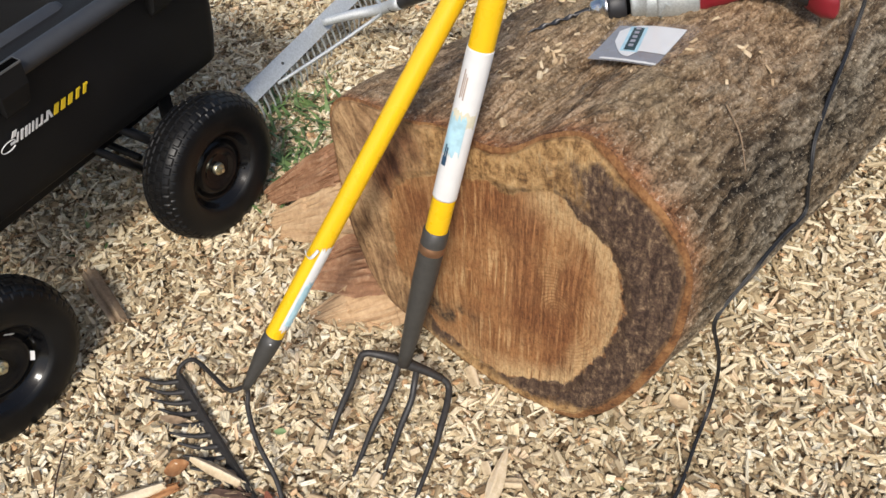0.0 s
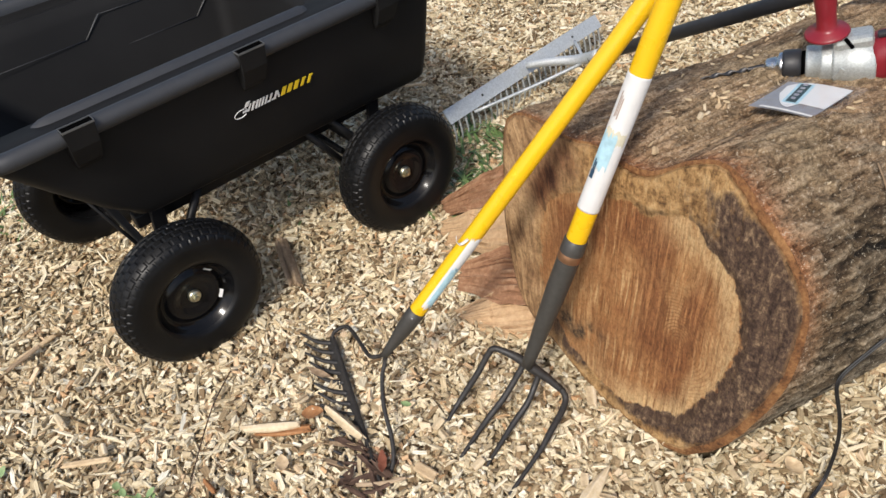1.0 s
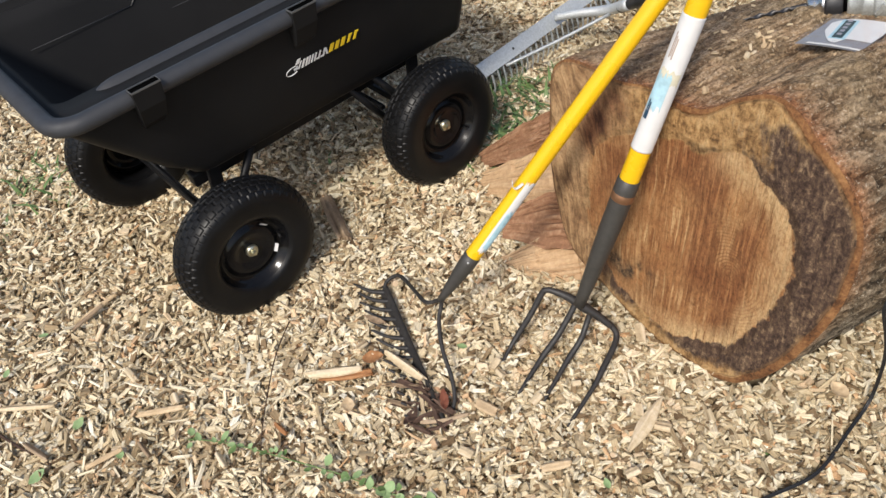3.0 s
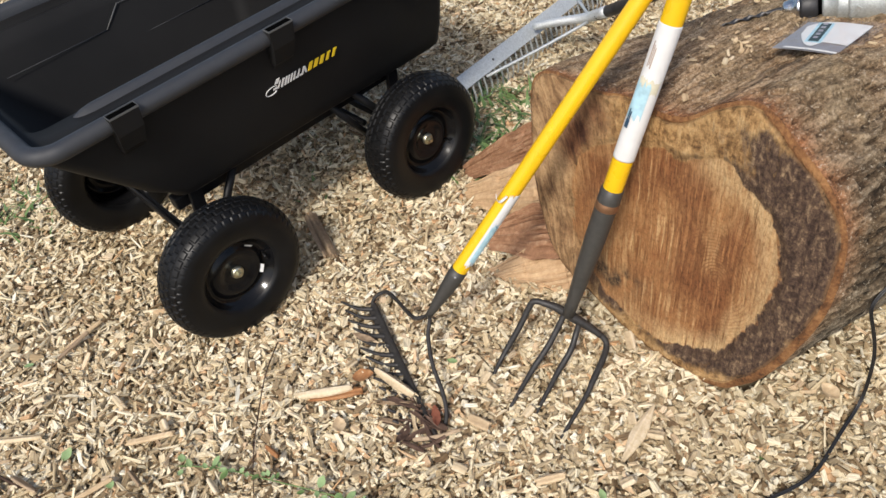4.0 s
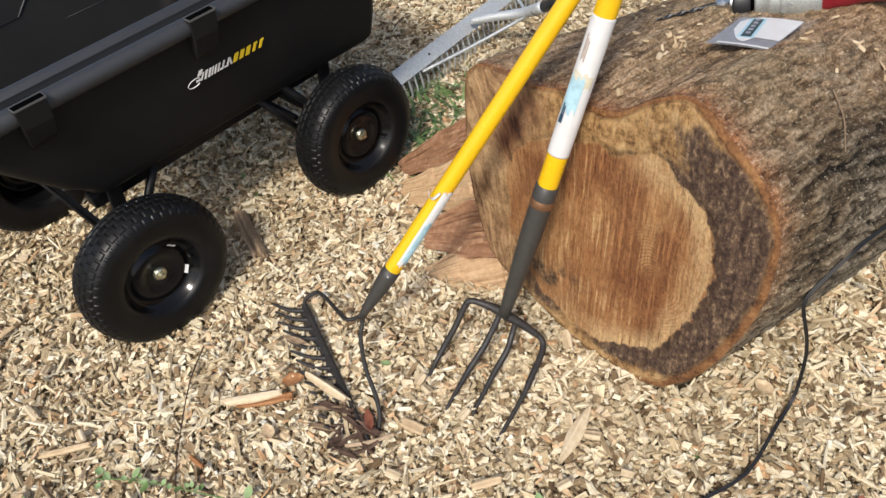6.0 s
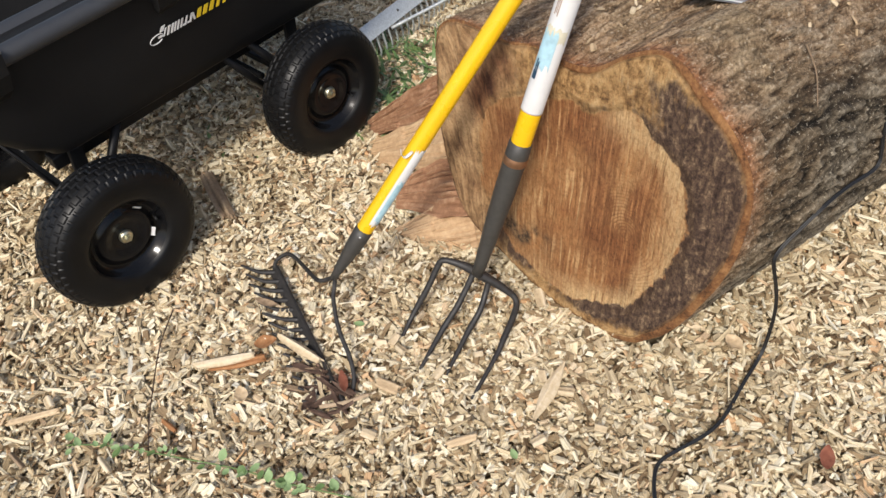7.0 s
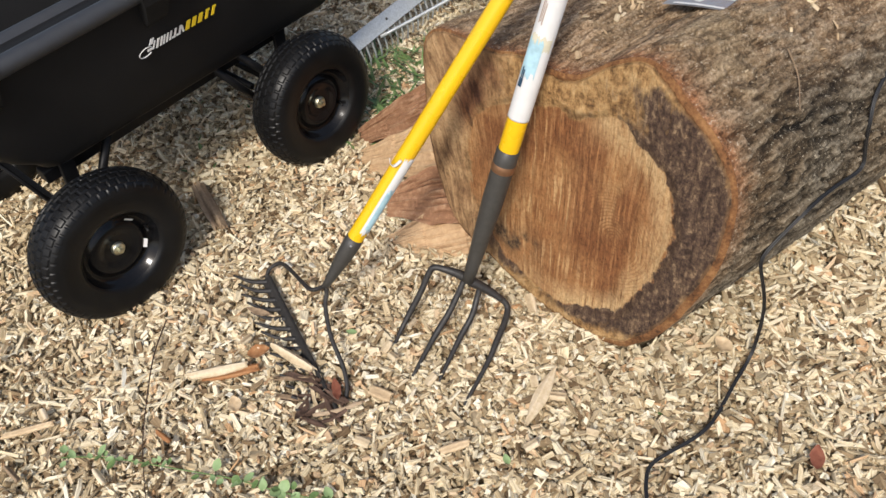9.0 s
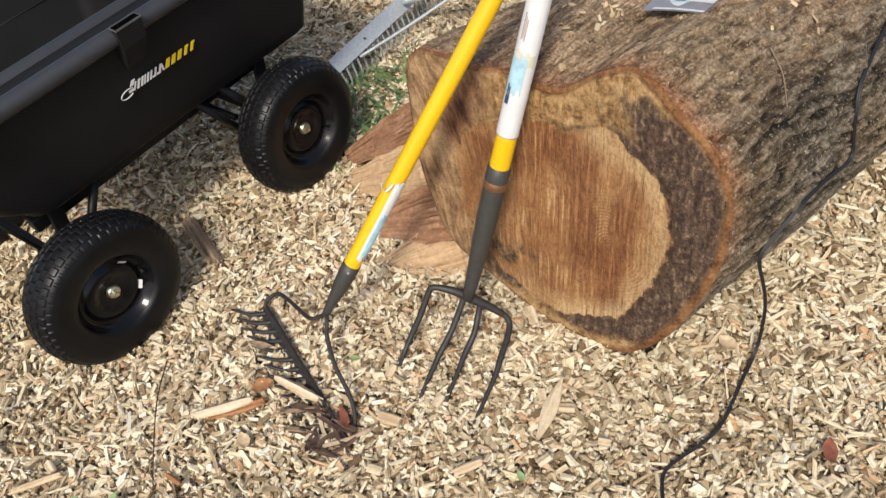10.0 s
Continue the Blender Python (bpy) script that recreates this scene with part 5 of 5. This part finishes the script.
# ---- cord, litter and weeds ----
def on_bark(p, lift):
    q, n, _, _ = BARK.find_nearest(Vector(p))
    if n.dot(q - (LOG_C + LOG_D * (q - LOG_C).dot(LOG_D))) < 0:
        n = -n
    return q + n * lift


def drop_on_log(x, y):
    q, n, _, _ = BARK.ray_cast(Vector((x, y, 2.0)), Vector((0, 0, -1)))
    return (q, n) if q is not None else (None, None)


def make_cord():
    """Twin-wire cord: along the chips, up the side of the log and over to the drill."""
    pts = [Vector(p) for p in ((-0.25, -1.62, 0.024), (0.02, -1.36, 0.026), (0.17, -1.16, 0.028), (0.229, -1.104, 0.028), (0.275, -1.079, 0.028), (0.299, -1.080, 0.028), (0.343, -1.098, 0.028), (0.393, -1.120, 0.028), (0.446, -1.125, 0.028),
                               (0.514, -1.118, 0.028), (0.581, -1.118, 0.030), (0.600, -1.116, 0.060), (0.606, -1.113, 0.100), (0.604, -1.110, 0.150), (0.600, -1.101, 0.200), (0.592, -1.085, 0.255))]
    pts += [on_bark(p, 0.006) for p in ((0.598, -1.070, 0.285), (0.634, -1.086, 0.316), (0.676, -1.100, 0.345), (0.738, -1.114, 0.351), (0.800, -1.130, 0.345), (0.826, -1.136, 0.350), (0.822, -1.130, 0.385), (0.822, -1.118, 0.437), (0.845, -1.104, 0.472),
                                        (0.920, -1.100, 0.490), (1.010, -1.103, 0.500), (1.075, -1.105, 0.520))]
    pts += [Vector(p) for p in ((1.100, -1.105, 0.590), (1.105, -1.085, 0.630), (1.085, -1.060, 0.636), (1.066, -1.040, 0.628))]
    path = smooth_path(pts, 8)
    for k in range(30):
        path = [path[0]] + [(path[i - 1] + path[i] * 2 + path[i + 1]) / 4 for i in range(1, len(path) - 1)] + [path[-1]]
        for i in range(16 * 8, 28 * 8 - 4) if k < 24 else ():
            q, n = on_bark(path[i], 0.0), (on_bark(path[i], 0.01) - on_bark(path[i], 0.0)).normalized()
            path[i] = path[i] + n * max(0.0, 0.002 - (path[i] - q).dot(n))
    cord = thing("extension_cord", "thin black twin-wire cord running over chips and log", "cord", m=Matrix.Translation(pts[3]))
    for sgn in (-1, 1):
        line = []
        for i, p in enumerate(path):
            t = (path[min(i + 1, len(path) - 1)] - path[max(i - 1, 0)]).normalized()
            sd = t.cross(Vector((-0.5, -0.5, 0.7))).normalized()
            line.append(p + sd * (0.0016 * sgn))
        part("wire", tube("wire", line, 0.0019, M_CORD, 1, 8), cord, "", Matrix.Translation(-pts[3]))
    return cord


make_cord()


def lying(a, b, roll=0.0):
    """Pose for a long piece lying from a to b, local z upwards."""
    a, b = Vector(a), Vector(b)
    x = (b - a).normalized()
    y = Vector((0, 0, 1)).cross(x).normalized()
    return Matrix.Translation((a + b) / 2) @ Matrix((x, y, x.cross(y))).transposed().to_4x4() @ Matrix.Rotation(roll, 4, "X")


def loose_wood(name, label, cat, a, b, width, thick, mat, seed, bend=0.0, roll=0.0, group="", taper=0.4, jag=0.2):
    L = (Vector(b) - Vector(a)).length
    ob = new(name, splinter(name, L, width, thick, mat, seed, bend, jag, taper, 18, 8))
    ob.matrix_world = lying(a, b, roll)
    return tagged(ob, label, cat, group)


loose_wood("wood_offcut", "weathered brown flat stick lying on the chips", "stick", (0.290, 0.150, 0.028), (0.221, -0.030, 0.030), 0.036, 0.016, M_STICK, 21, taper=0.15)
loose_wood("bark_strip", "orange-brown strip of bark on the chips", "bark piece", (-0.066, -0.310, 0.030), (0.020, -0.384, 0.034), 0.024, 0.012, M_ORANGE, 22)
loose_wood("wood_splinter", "long cream splinter beside the orange bark strip", "wood splinter", (-0.084, -0.283, 0.034), (0.008, -0.366, 0.040), 0.024, 0.011, M_CHIP_CREAM, 23, group="large splinters")
loose_wood("wood_splinter", "cream splinter lying across the rake head", "wood splinter", (0.064, -0.372, 0.048), (0.073, -0.488, 0.044), 0.021, 0.011, M_CHIP_CREAM, 24, group="large splinters")
loose_wood("wood_splinter", "long pale splinter of wood before the log", "wood splinter", (0.360, -0.842, 0.036), (0.214, -0.870, 0.036), 0.028, 0.008, M_CHIP_CREAM, 25, group="large splinters", taper=0.8)
STICKS = (((-0.579, 0.133), (-0.487, 0.044), 0.014, M_CHIP_CREAM), ((-0.381, -0.104), (-0.297, -0.166), 0.014, M_PALE_TAN), ((-0.350, 0.237), (-0.253, 0.246), 0.011, M_PALE_TAN), ((-0.376, 0.222), (-0.288, 0.239), 0.010, M_STICK),
          ((-0.575, 0.009), (-0.553, -0.069), 0.012, M_STICK), ((-0.509, -0.141), (-0.436, -0.159), 0.012, M_PALE_TAN), ((-0.309, -0.306), (-0.314, -0.351), 0.012, M_CHIP_CREAM), ((-0.192, -0.335), (-0.191, -0.376), 0.010, M_ORANGE),
          ((-0.339, 0.024), (-0.339, -0.031), 0.014, M_CHIP_CREAM), ((-0.406, -0.169), (-0.406, -0.220), 0.010, M_STICK), ((-0.62, 0.42), (-0.50, 0.30), 0.015, M_CHIP_CREAM), ((1.02, 0.42), (0.90, 0.52), 0.012, M_PALE_TAN),
          ((0.511, -0.972), (0.491, -1.015), 0.012, M_CHIP_CREAM), ((0.087, -0.776), (0.136, -0.811), 0.016, M_PALE_TAN), ((0.110, -0.589), (0.120, -0.641), 0.024, M_PALE_TAN), ((0.436, -0.735), (0.470, -0.700), 0.020, M_CHIP_CREAM))
KIND = {M_CHIP_CREAM.name: "pale", M_PALE_TAN.name: "pale tan", M_STICK.name: "weathered brown", M_ORANGE.name: "orange-brown"}
for k, (a, b, w, mat) in enumerate(STICKS):
    lab = KIND[mat.name] + " stick of split wood on the chips"
    loose_wood("split_stick", lab, "stick", (*a, 0.034), (*b, 0.037), w, 0.009, mat, 40 + k, group="split sticks on the chips", taper=0.2)
for k, (x, y, sz) in enumerate(((0.193, -0.672, 0.026), (0.020, -0.656, 0.028), (-0.270, 0.073, 0.024), (-0.453, 0.143, 0.026), (-0.304, -0.132, 0.026), (0.045, -0.314, 0.024), (0.304, -0.882, 0.030), (0.304, -0.829, 0.024), (0.271, -0.704, 0.018),
                                (0.190, -0.581, 0.024), (0.199, -0.554, 0.026), (0.278, -0.969, 0.022), (0.428, -0.874, 0.022), (0.193, -0.899, 0.026), (0.387, -0.255, 0.020), (-0.532, -0.117, 0.024))):
    a = k * 1.9
    loose_wood("white_chip", "thick whitish wood chip lying on the others", "wood chip", (x - sz * 0.5 * math.cos(a), y - sz * 0.5 * math.sin(a), 0.035), (x + sz * 0.5 * math.cos(a), y + sz * 0.5 * math.sin(a), 0.039),
               sz * 0.62, 0.009, M_CHIP_CREAM, 60 + k, group="whitish chips", taper=0.1, jag=0.08)


for k, (x, y, yaw, L, w, mat) in enumerate(((0.030, -0.500, 130, 0.11, 0.020, M_DARKLEAF), (0.050, -0.540, 100, 0.09, 0.016, M_DARKLEAF), (0.018, -0.535, 160, 0.10, 0.018, M_DARKLEAF), (0.045, -0.575, 140, 0.10, 0.014, M_STICK),
                                             (0.060, -0.500, 70, 0.08, 0.016, M_DARKLEAF), (0.010, -0.480, 120, 0.07, 0.012, M_STICK), (0.075, -0.560, 20, 0.07, 0.014, M_DARKLEAF), (0.040, -0.450, 125, 0.09, 0.014, M_STICK),
                                             (0.000, -0.555, 110, 0.06, 0.014, M_DARKLEAF), (0.030, -0.520, 60, 0.07, 0.008, M_CHIP_CREAM), (0.065, -0.535, 150, 0.06, 0.008, M_SPLIT_TAN), (0.052, -0.470, 110, 0.08, 0.020, M_DARKLEAF), (0.036, -0.560, 75, 0.07, 0.022, M_DARKLEAF), (0.070, -0.515, 125, 0.07, 0.018, M_DARKLEAF), (0.026, -0.575, 150, 0.06, 0.016, M_DARKLEAF), (0.062, -0.555, 95, 0.06, 0.020, M_DARKLEAF), (0.085, -0.440, 112, 0.06, 0.012, M_STICK), (0.085, -0.525, 100, 0.05, 0.012, M_SPLIT_RED))):
    d = Vector((math.cos(radians(yaw)), math.sin(radians(yaw)), 0)) * L / 2
    c = Vector((x, y, 0.022 + 0.004 * (k % 4)))
    loose_wood("bark_shred", "dark shred of bark tangled in the rake head", "bark piece", c - d, c + d + Vector((0, 0, 0.012 * math.sin(k * 1.7))), w * 0.72, 0.008, mat, 120 + k, 0.003, 0.9 * math.sin(k * 2.3), "bark shreds in the rake", 0.35, 0.6)


def twig(pts, r, label, mat=None):
    base = Vector(pts[0])
    ob = new("twig", tube("twig", [Vector(p) - base for p in pts], lambda s: r * (1 - 0.5 * s), mat or M_STICK, 6, 6))
    attr(ob.data, "grain", [0.4] * len(ob.data.vertices))
    ob.location = base
    return tagged(ob, label, "twig", "twigs")


twig(((-0.019, -0.133, 0.030), (-0.096, -0.195, 0.036), (-0.185, -0.289, 0.036), (-0.237, -0.352, 0.034), (-0.294, -0.438, 0.030)), 0.0017, "thin dark twig lying on the chips", M_DARKLEAF)
twig(((-0.62, 0.135, 0.022), (-0.59, 0.03, 0.026), (-0.555, -0.07, 0.022)), 0.004, "dark crooked twig lying on the chips", M_DARKLEAF)
t0, t1 = on_bark((0.722, -1.016, 0.618), 0.004), on_bark((0.658, -1.073, 0.54), 0.004)
twig((t0, on_bark((t0 + t1) / 2 + Vector((0.012, 0, 0)), 0.005), t1), 0.0015, "thin pale twig stuck to the bark", M_STICK)


def leaf_mesh(name, L, W, mat, fold=0.25, curl=0.2, n=10):
    """An oval leaf along local x with a folded midrib and a pointed tip."""
    verts, faces = [], []
    for i in range(n + 1):
        s = i / n
        w = W * 0.5 * math.sin(math.pi * min(1, s * 0.96 + 0.02)) ** 0.75 * (1 - 0.25 * s)
        for t in (-1, -0.5, 0, 0.5, 1):
            w *= 1 + 0.10 * noise.noise((s * 7, t * 3, L * 310 + W * 170))
            z = fold * abs(t) * w + curl * L * (s - 0.5) ** 2 + 0.03 * L * noise.noise((s * 5, t * 2, L * 90))
            verts.append((s * L, t * w, z))
    for i in range(n):
        for j in range(4):
            a = i * 5 + j
            faces.append((a, a + 5, a + 6, a + 1))
    me = mesh_of(name, verts, faces, mat)
    attr(me, "grain", [0.5 + 0.5 * noise.noise((v.co.x * 90, v.co.y * 160, 1.0)) for v in me.vertices])
    return me


for k, (x, y, z, yaw, tilt, L, W, mat, lab) in enumerate((
        (0.083, -0.526, 0.038, 234, -10, 0.056, 0.020, M_REDLEAF, "small dark red leaf beside the rake head"), (0.022, -0.515, 0.030, 200, -12, 0.05, 0.024, M_DARKLEAF, "dry dark brown leaf caught under the rake"),
        (0.118, -0.305, 0.034, 120, -20, 0.050, 0.018, M_STICK, "curled brown leaf between the rake teeth"), (0.440, -1.300, 0.034, 20, -5, 0.045, 0.028, M_REDLEAF, "red-brown leaf lying flat on the chips"),
        (-0.076, -0.425, 0.036, 60, 0, 0.036, 0.03, M_PALE_TAN, "pale tan leaf lying on the chips"), (0.024, -0.345, 0.036, -45, -10, 0.046, 0.040, M_ORANGE, "curled orange-brown leaf at the rake teeth"), (0.575, -1.085, 0.036, 70, 0, 0.040, 0.034, M_PALE_TAN, "pale brown leaf beside the cord"))):
    ob = new("dead_leaf", leaf_mesh("dead_leaf", L, W, mat, 0.35, 0.5))
    ob.matrix_world = pose(x, y, z, 8 * math.sin(k * 2.1), tilt, yaw)
    tagged(ob, lab, "leaf", "fallen leaves")
for k, (x, y, yaw, L) in enumerate(((-0.487, -0.040, 30, 0.030), (-0.448, -0.175, 80, 0.024), (-0.603, -0.090, 10, 0.036), (-0.420, 0.255, 150, 0.022), (0.192, -0.480, 120, 0.022), (0.143, -0.888, 60, 0.020), (-0.541, 0.210, 40, 0.022))):
    ob = new("green_leaf", leaf_mesh("green_leaf", L, L * 0.75, M_WEED, 0.2, 0.3))
    ob.matrix_world = pose(x, y, 0.034, 6, -6, yaw)
    tagged(ob, "small fresh green leaf lying on the chips", "leaf", "green leaves")


def make_vine():
    pts = ((-0.335, -0.225, 0.026), (-0.306, -0.269, 0.036), (-0.269, -0.329, 0.040), (-0.222, -0.420, 0.040), (-0.170, -0.520, 0.038), (-0.137, -0.600, 0.036), (-0.114, -0.647, 0.034), (-0.078, -0.719, 0.030))
    vine = thing("vine", "thin green vine with small leaves creeping over chips", "vine", m=Matrix.Translation(pts[0]))
    off = Matrix.Translation(-Vector(pts[0]))
    part("stem", tube("stem", pts, 0.0014, M_GRASS, 8, 6), vine, "thin brownish green stem", off)
    path = smooth_path(pts, 8)
    rnd = random.Random(5)
    for i in range(2, len(path) - 1):
        if noise.noise((i * 0.21, 3.0, 0.0)) < -0.12:
            continue
        L = rnd.uniform(0.011, 0.023)
        m = off @ Matrix.Translation(path[i] + Vector((rnd.uniform(-0.008, 0.008), rnd.uniform(-0.008, 0.008), 0.003))) @ pose(0, 0, 0, rnd.uniform(-25, 25), rnd.uniform(-35, 5), rnd.choice((20, -160)) + rnd.uniform(-60, 60))
        part("leaf", leaf_mesh("leaf", L, L * rnd.uniform(0.7, 1.0), M_WEED if i % 4 else M_GRASS, 0.2, 0.4), vine, "", m)
    return vine


make_vine()


def make_grass():
    """Short weeds and grass between the chips: curved blades."""
    rnd = random.Random(11)
    verts, faces = [], []
    for cx, cy, n, spread, h in ((0.888, 0.099, 40, 0.06, 0.07), (0.948, 0.085, 34, 0.06, 0.07), (0.975, 0.040, 26, 0.05, 0.06), (0.765, -0.012, 30, 0.05, 0.06), (0.800, -0.045, 22, 0.04, 0.05), (0.86, 0.02, 26, 0.06, 0.06),
                                 (0.639, -0.072, 9, 0.03, 0.035), (0.397, 0.190, 10, 0.05, 0.03), (-0.184, 0.795, 34, 0.09, 0.06), (-0.286, 0.890, 30, 0.09, 0.06), (-0.40, 0.80, 18, 0.08, 0.05), (0.514, 0.333, 8, 0.05, 0.03),
                                 (0.40, -1.02, 3, 0.03, 0.03), (-0.04, -0.78, 4, 0.05, 0.02)):
        for _ in range(n):
            x, y, a = cx + rnd.gauss(0, spread), cy + rnd.gauss(0, spread), rnd.uniform(0, 6.283)
            L, w, lean = h * rnd.uniform(0.5, 1.2), rnd.uniform(0.0030, 0.0085), rnd.uniform(0.6, 1.4)
            b = len(verts)
            for i in range(4):
                s = i / 3
                d, z = L * lean * s * s, 0.005 + L * s * (1 - 0.35 * lean * s)
                ww = w * (1 - s) ** 0.6 + 0.0002
                for sg in (-1, 1):
                    verts.append((x + d * math.cos(a) - sg * ww * math.sin(a), y + d * math.sin(a) + sg * ww * math.cos(a), z))
            for i in range(3):
                faces.append((b + 2 * i, b + 2 * i + 1, b + 2 * i + 3, b + 2 * i + 2))
    return tagged(new("grass", mesh_of("grass", verts, faces, M_GRASS)), "sparse green grass and weeds growing through the chips", "grass", kind="stuff")


make_grass()

# chips and crumbs that lie on the log
rnd = random.Random(31)
CRUMBS = [(rnd.gauss(cx, sx), rnd.gauss(cy, sy), rnd.uniform(0.014, 0.034), rnd.uniform(0, 180)) for cx, cy, sx, sy, n in ((0.75, -0.715, 0.035, 0.02, 12), (0.64, -0.67, 0.05, 0.03, 8), (0.85, -0.98, 0.05, 0.05, 6), (0.95, -0.62, 0.12, 0.05, 10), (0.9, -0.85, 0.15, 0.08, 8)) for _ in range(n)]
for k, (x, y, L, yaw) in enumerate(((0.741, -0.721, 0.026, 20), (0.758, -0.726, 0.022, 80), (0.653, -0.722, 0.014, 140), (0.700, -0.715, 0.030, 10), (0.749, -0.738, 0.034, 35), (0.725, -0.706, 0.036, 60), (0.562, -0.664, 0.034, 30),
                                    (0.779, -0.727, 0.018, 0), (0.850, -0.977, 0.030, 15), (0.838, -0.985, 0.026, 100), (0.844, -1.030, 0.020, 60), (0.631, -0.970, 0.012, 40), (0.90, -0.66, 0.022, 75), (1.02, -0.70, 0.025, 20),
                                    (1.10, -0.72, 0.03, 120), (0.82, -0.60, 0.02, 50), (0.70, -0.86, 0.012, 10), (0.95, -0.60, 0.02, 150), *CRUMBS)):
    q, n = drop_on_log(x, y)
    if q is None or q.z < 0.3:
        continue
    ob = new("wood_chip", splinter("wood_chip", L * 0.62, L * 0.62 * (0.5 if k % 3 == 0 else 0.22), 0.005, M_CHIP_CREAM if k % 2 else M_PALE_TAN, 80 + k, 0, 0.4, 0.1 + 0.3 * (k % 4 == 0), 6, 4))
    ob.matrix_world = Matrix.Translation(q + n * 0.0015) @ n.to_track_quat("Z", "Y").to_matrix().to_4x4() @ Matrix.Rotation(radians(yaw), 4, "Z")
    tagged(ob, "small pale wood chip lying on the bark", "wood chip", "chips on the log")


# ---- wood chips ----
def make_chip_layer():
    """All the loose chips: small irregular slabs of split wood, strewn several deep."""
    rng = np.random.default_rng(7)
    # a thick bed round the cart and the log that thins out to all sides
    bed = ((-0.72, -0.08), (0.42, -1.5), (0.75, -1.55), (2.15, -1.25), (2.55, -0.55), (0.95, 2.7), (0.25, 2.95), (-0.64, 0.28))
    n = int(4.0 * 5.2 * 31000)
    px, py = rng.uniform(-1.2, 2.8, n), rng.uniform(-1.9, 3.3, n)
    out = np.full(n, -9.0)
    for (ax, ay), (bx, by) in zip(bed, bed[1:] + bed[:1]):
        L = math.hypot(bx - ax, by - ay)
        out = np.maximum(out, ((px - ax) * (by - ay) - (py - ay) * (bx - ax)) / L)
    far = np.hypot(px - 0.1, py + 0.8)
    take = np.clip(1.0 - (far - 1.1) / 2.2, 0.26, 1.0) * np.exp(-np.maximum(out, 0.0) / 0.16)
    sel = rng.random(n) < take
    n2 = 42000
    wx, wy = rng.normal(0.7, 1.5, n2), rng.normal(0.4, 1.6, n2)
    px, py = np.concatenate([px[sel], wx]), np.concatenate([py[sel], wy])
    qx, qy = px - LOG_C.x, py - LOG_C.y
    keep = ~((np.abs(qx * LOG_E.x + qy * LOG_E.y) < 0.20) & (qx * LOG_D.x + qy * LOG_D.y > 0.03))
    px, py = px[keep], py[keep]
    n = len(px)
    u = rng.random(n)
    # long shreds away from the log, short blocky chips close to the sawn end
    shred = np.clip((np.hypot(px - 0.35, py + 0.65) - 0.35) / 0.45, 0.0, 1.0)
    a, b = 0.52 - 0.14 * shred, 0.94 - 0.11 * shred
    ln = np.where(u < a, rng.uniform(0.006, 0.016, n), np.where(u < b, rng.uniform(0.014, 0.032, n), rng.uniform(0.030, 0.062, n)))
    wd = ln * np.where(u < a, rng.uniform(0.35, 0.85, n), np.where(u < b, rng.uniform(0.17, 0.54, n), rng.uniform(0.07, 0.17, n)))
    ln, wd = ln * 0.80, wd * 0.82
    th = np.minimum(rng.uniform(0.0024, 0.0090, n), wd * 0.8)
    corner = np.array([(sx, sy, sz) for sz in (-1, 1) for sx, sy in ((-1, -1), (1, -1), (1, 1), (-1, 1))], float) * 0.5
    V = corner[None] * np.stack([ln, wd, th], 1)[:, None, :]
    V[:, :, 0] += rng.normal(0, 0.14, (n, 8)) * ln[:, None]
    V[:, :, 1] += rng.normal(0, 0.17, (n, 8)) * wd[:, None]
    V[:, :, 2] += rng.normal(0, 0.12, (n, 8)) * th[:, None]
    fibre = (V + rng.uniform(0, 50, (n, 1, 3))).reshape(-1).astype(np.float32)
    yaw, tilt, roll = rng.uniform(0, 2 * np.pi, n), rng.normal(0, 0.40, n), rng.normal(0, 0.8, n)
    cy, sy, ct, st, cr, sr = np.cos(yaw), np.sin(yaw), np.cos(tilt), np.sin(tilt), np.cos(roll), np.sin(roll)
    x, y, z = V[..., 0], V[..., 1], V[..., 2]
    y, z = y * cr[:, None] - z * sr[:, None], y * sr[:, None] + z * cr[:, None]
    x, z = x * ct[:, None] - z * st[:, None], x * st[:, None] + z * ct[:, None]
    x, y = x * cy[:, None] - y * sy[:, None], x * sy[:, None] + y * cy[:, None]
    h = np.array([ground_height(a, b) for a, b in zip(px, py)])
    # chips heap a little against the log
    gap = np.maximum(np.abs(qx[keep] * LOG_E.x + qy[keep] * LOG_E.y) - 0.22, -(qx[keep] * LOG_D.x + qy[keep] * LOG_D.y) - 0.0)
    lift = 0.028 * np.exp(-np.maximum(gap, 0) / 0.05) * rng.random(n)
    base = h + 0.030 * rng.random(n) ** 1.25 + lift
    V = np.stack([x + px[:, None], y + py[:, None], z + base[:, None]], -1)
    quads = np.array([(3, 2, 1, 0), (4, 5, 6, 7), (0, 1, 5, 4), (1, 2, 6, 5), (2, 3, 7, 6), (3, 0, 4, 7)])
    F = (np.arange(n)[:, None, None] * 8 + quads[None]).reshape(-1)
    me = bpy.data.meshes.new("wood_chips")
    me.vertices.add(n * 8)
    me.vertices.foreach_set("co", V.reshape(-1).astype(np.float32))
    me.loops.add(len(F))
    me.loops.foreach_set("vertex_index", F.astype(np.int32))
    me.polygons.add(n * 6)
    me.polygons.foreach_set("loop_start", np.arange(0, n * 24, 4, dtype=np.int32))
    me.polygons.foreach_set("use_smooth", np.zeros(n * 6, dtype=bool))
    me.update()
    me.validate()
    me.attributes.new("fibre", "FLOAT_VECTOR", "POINT").data.foreach_set("vector", fibre)
    me.materials.append(M_CHIPS)
    return tagged(new("wood_chips", me), "cream and brown shredded wood chips covering the ground", "wood chips", kind="stuff")


make_chip_layer()
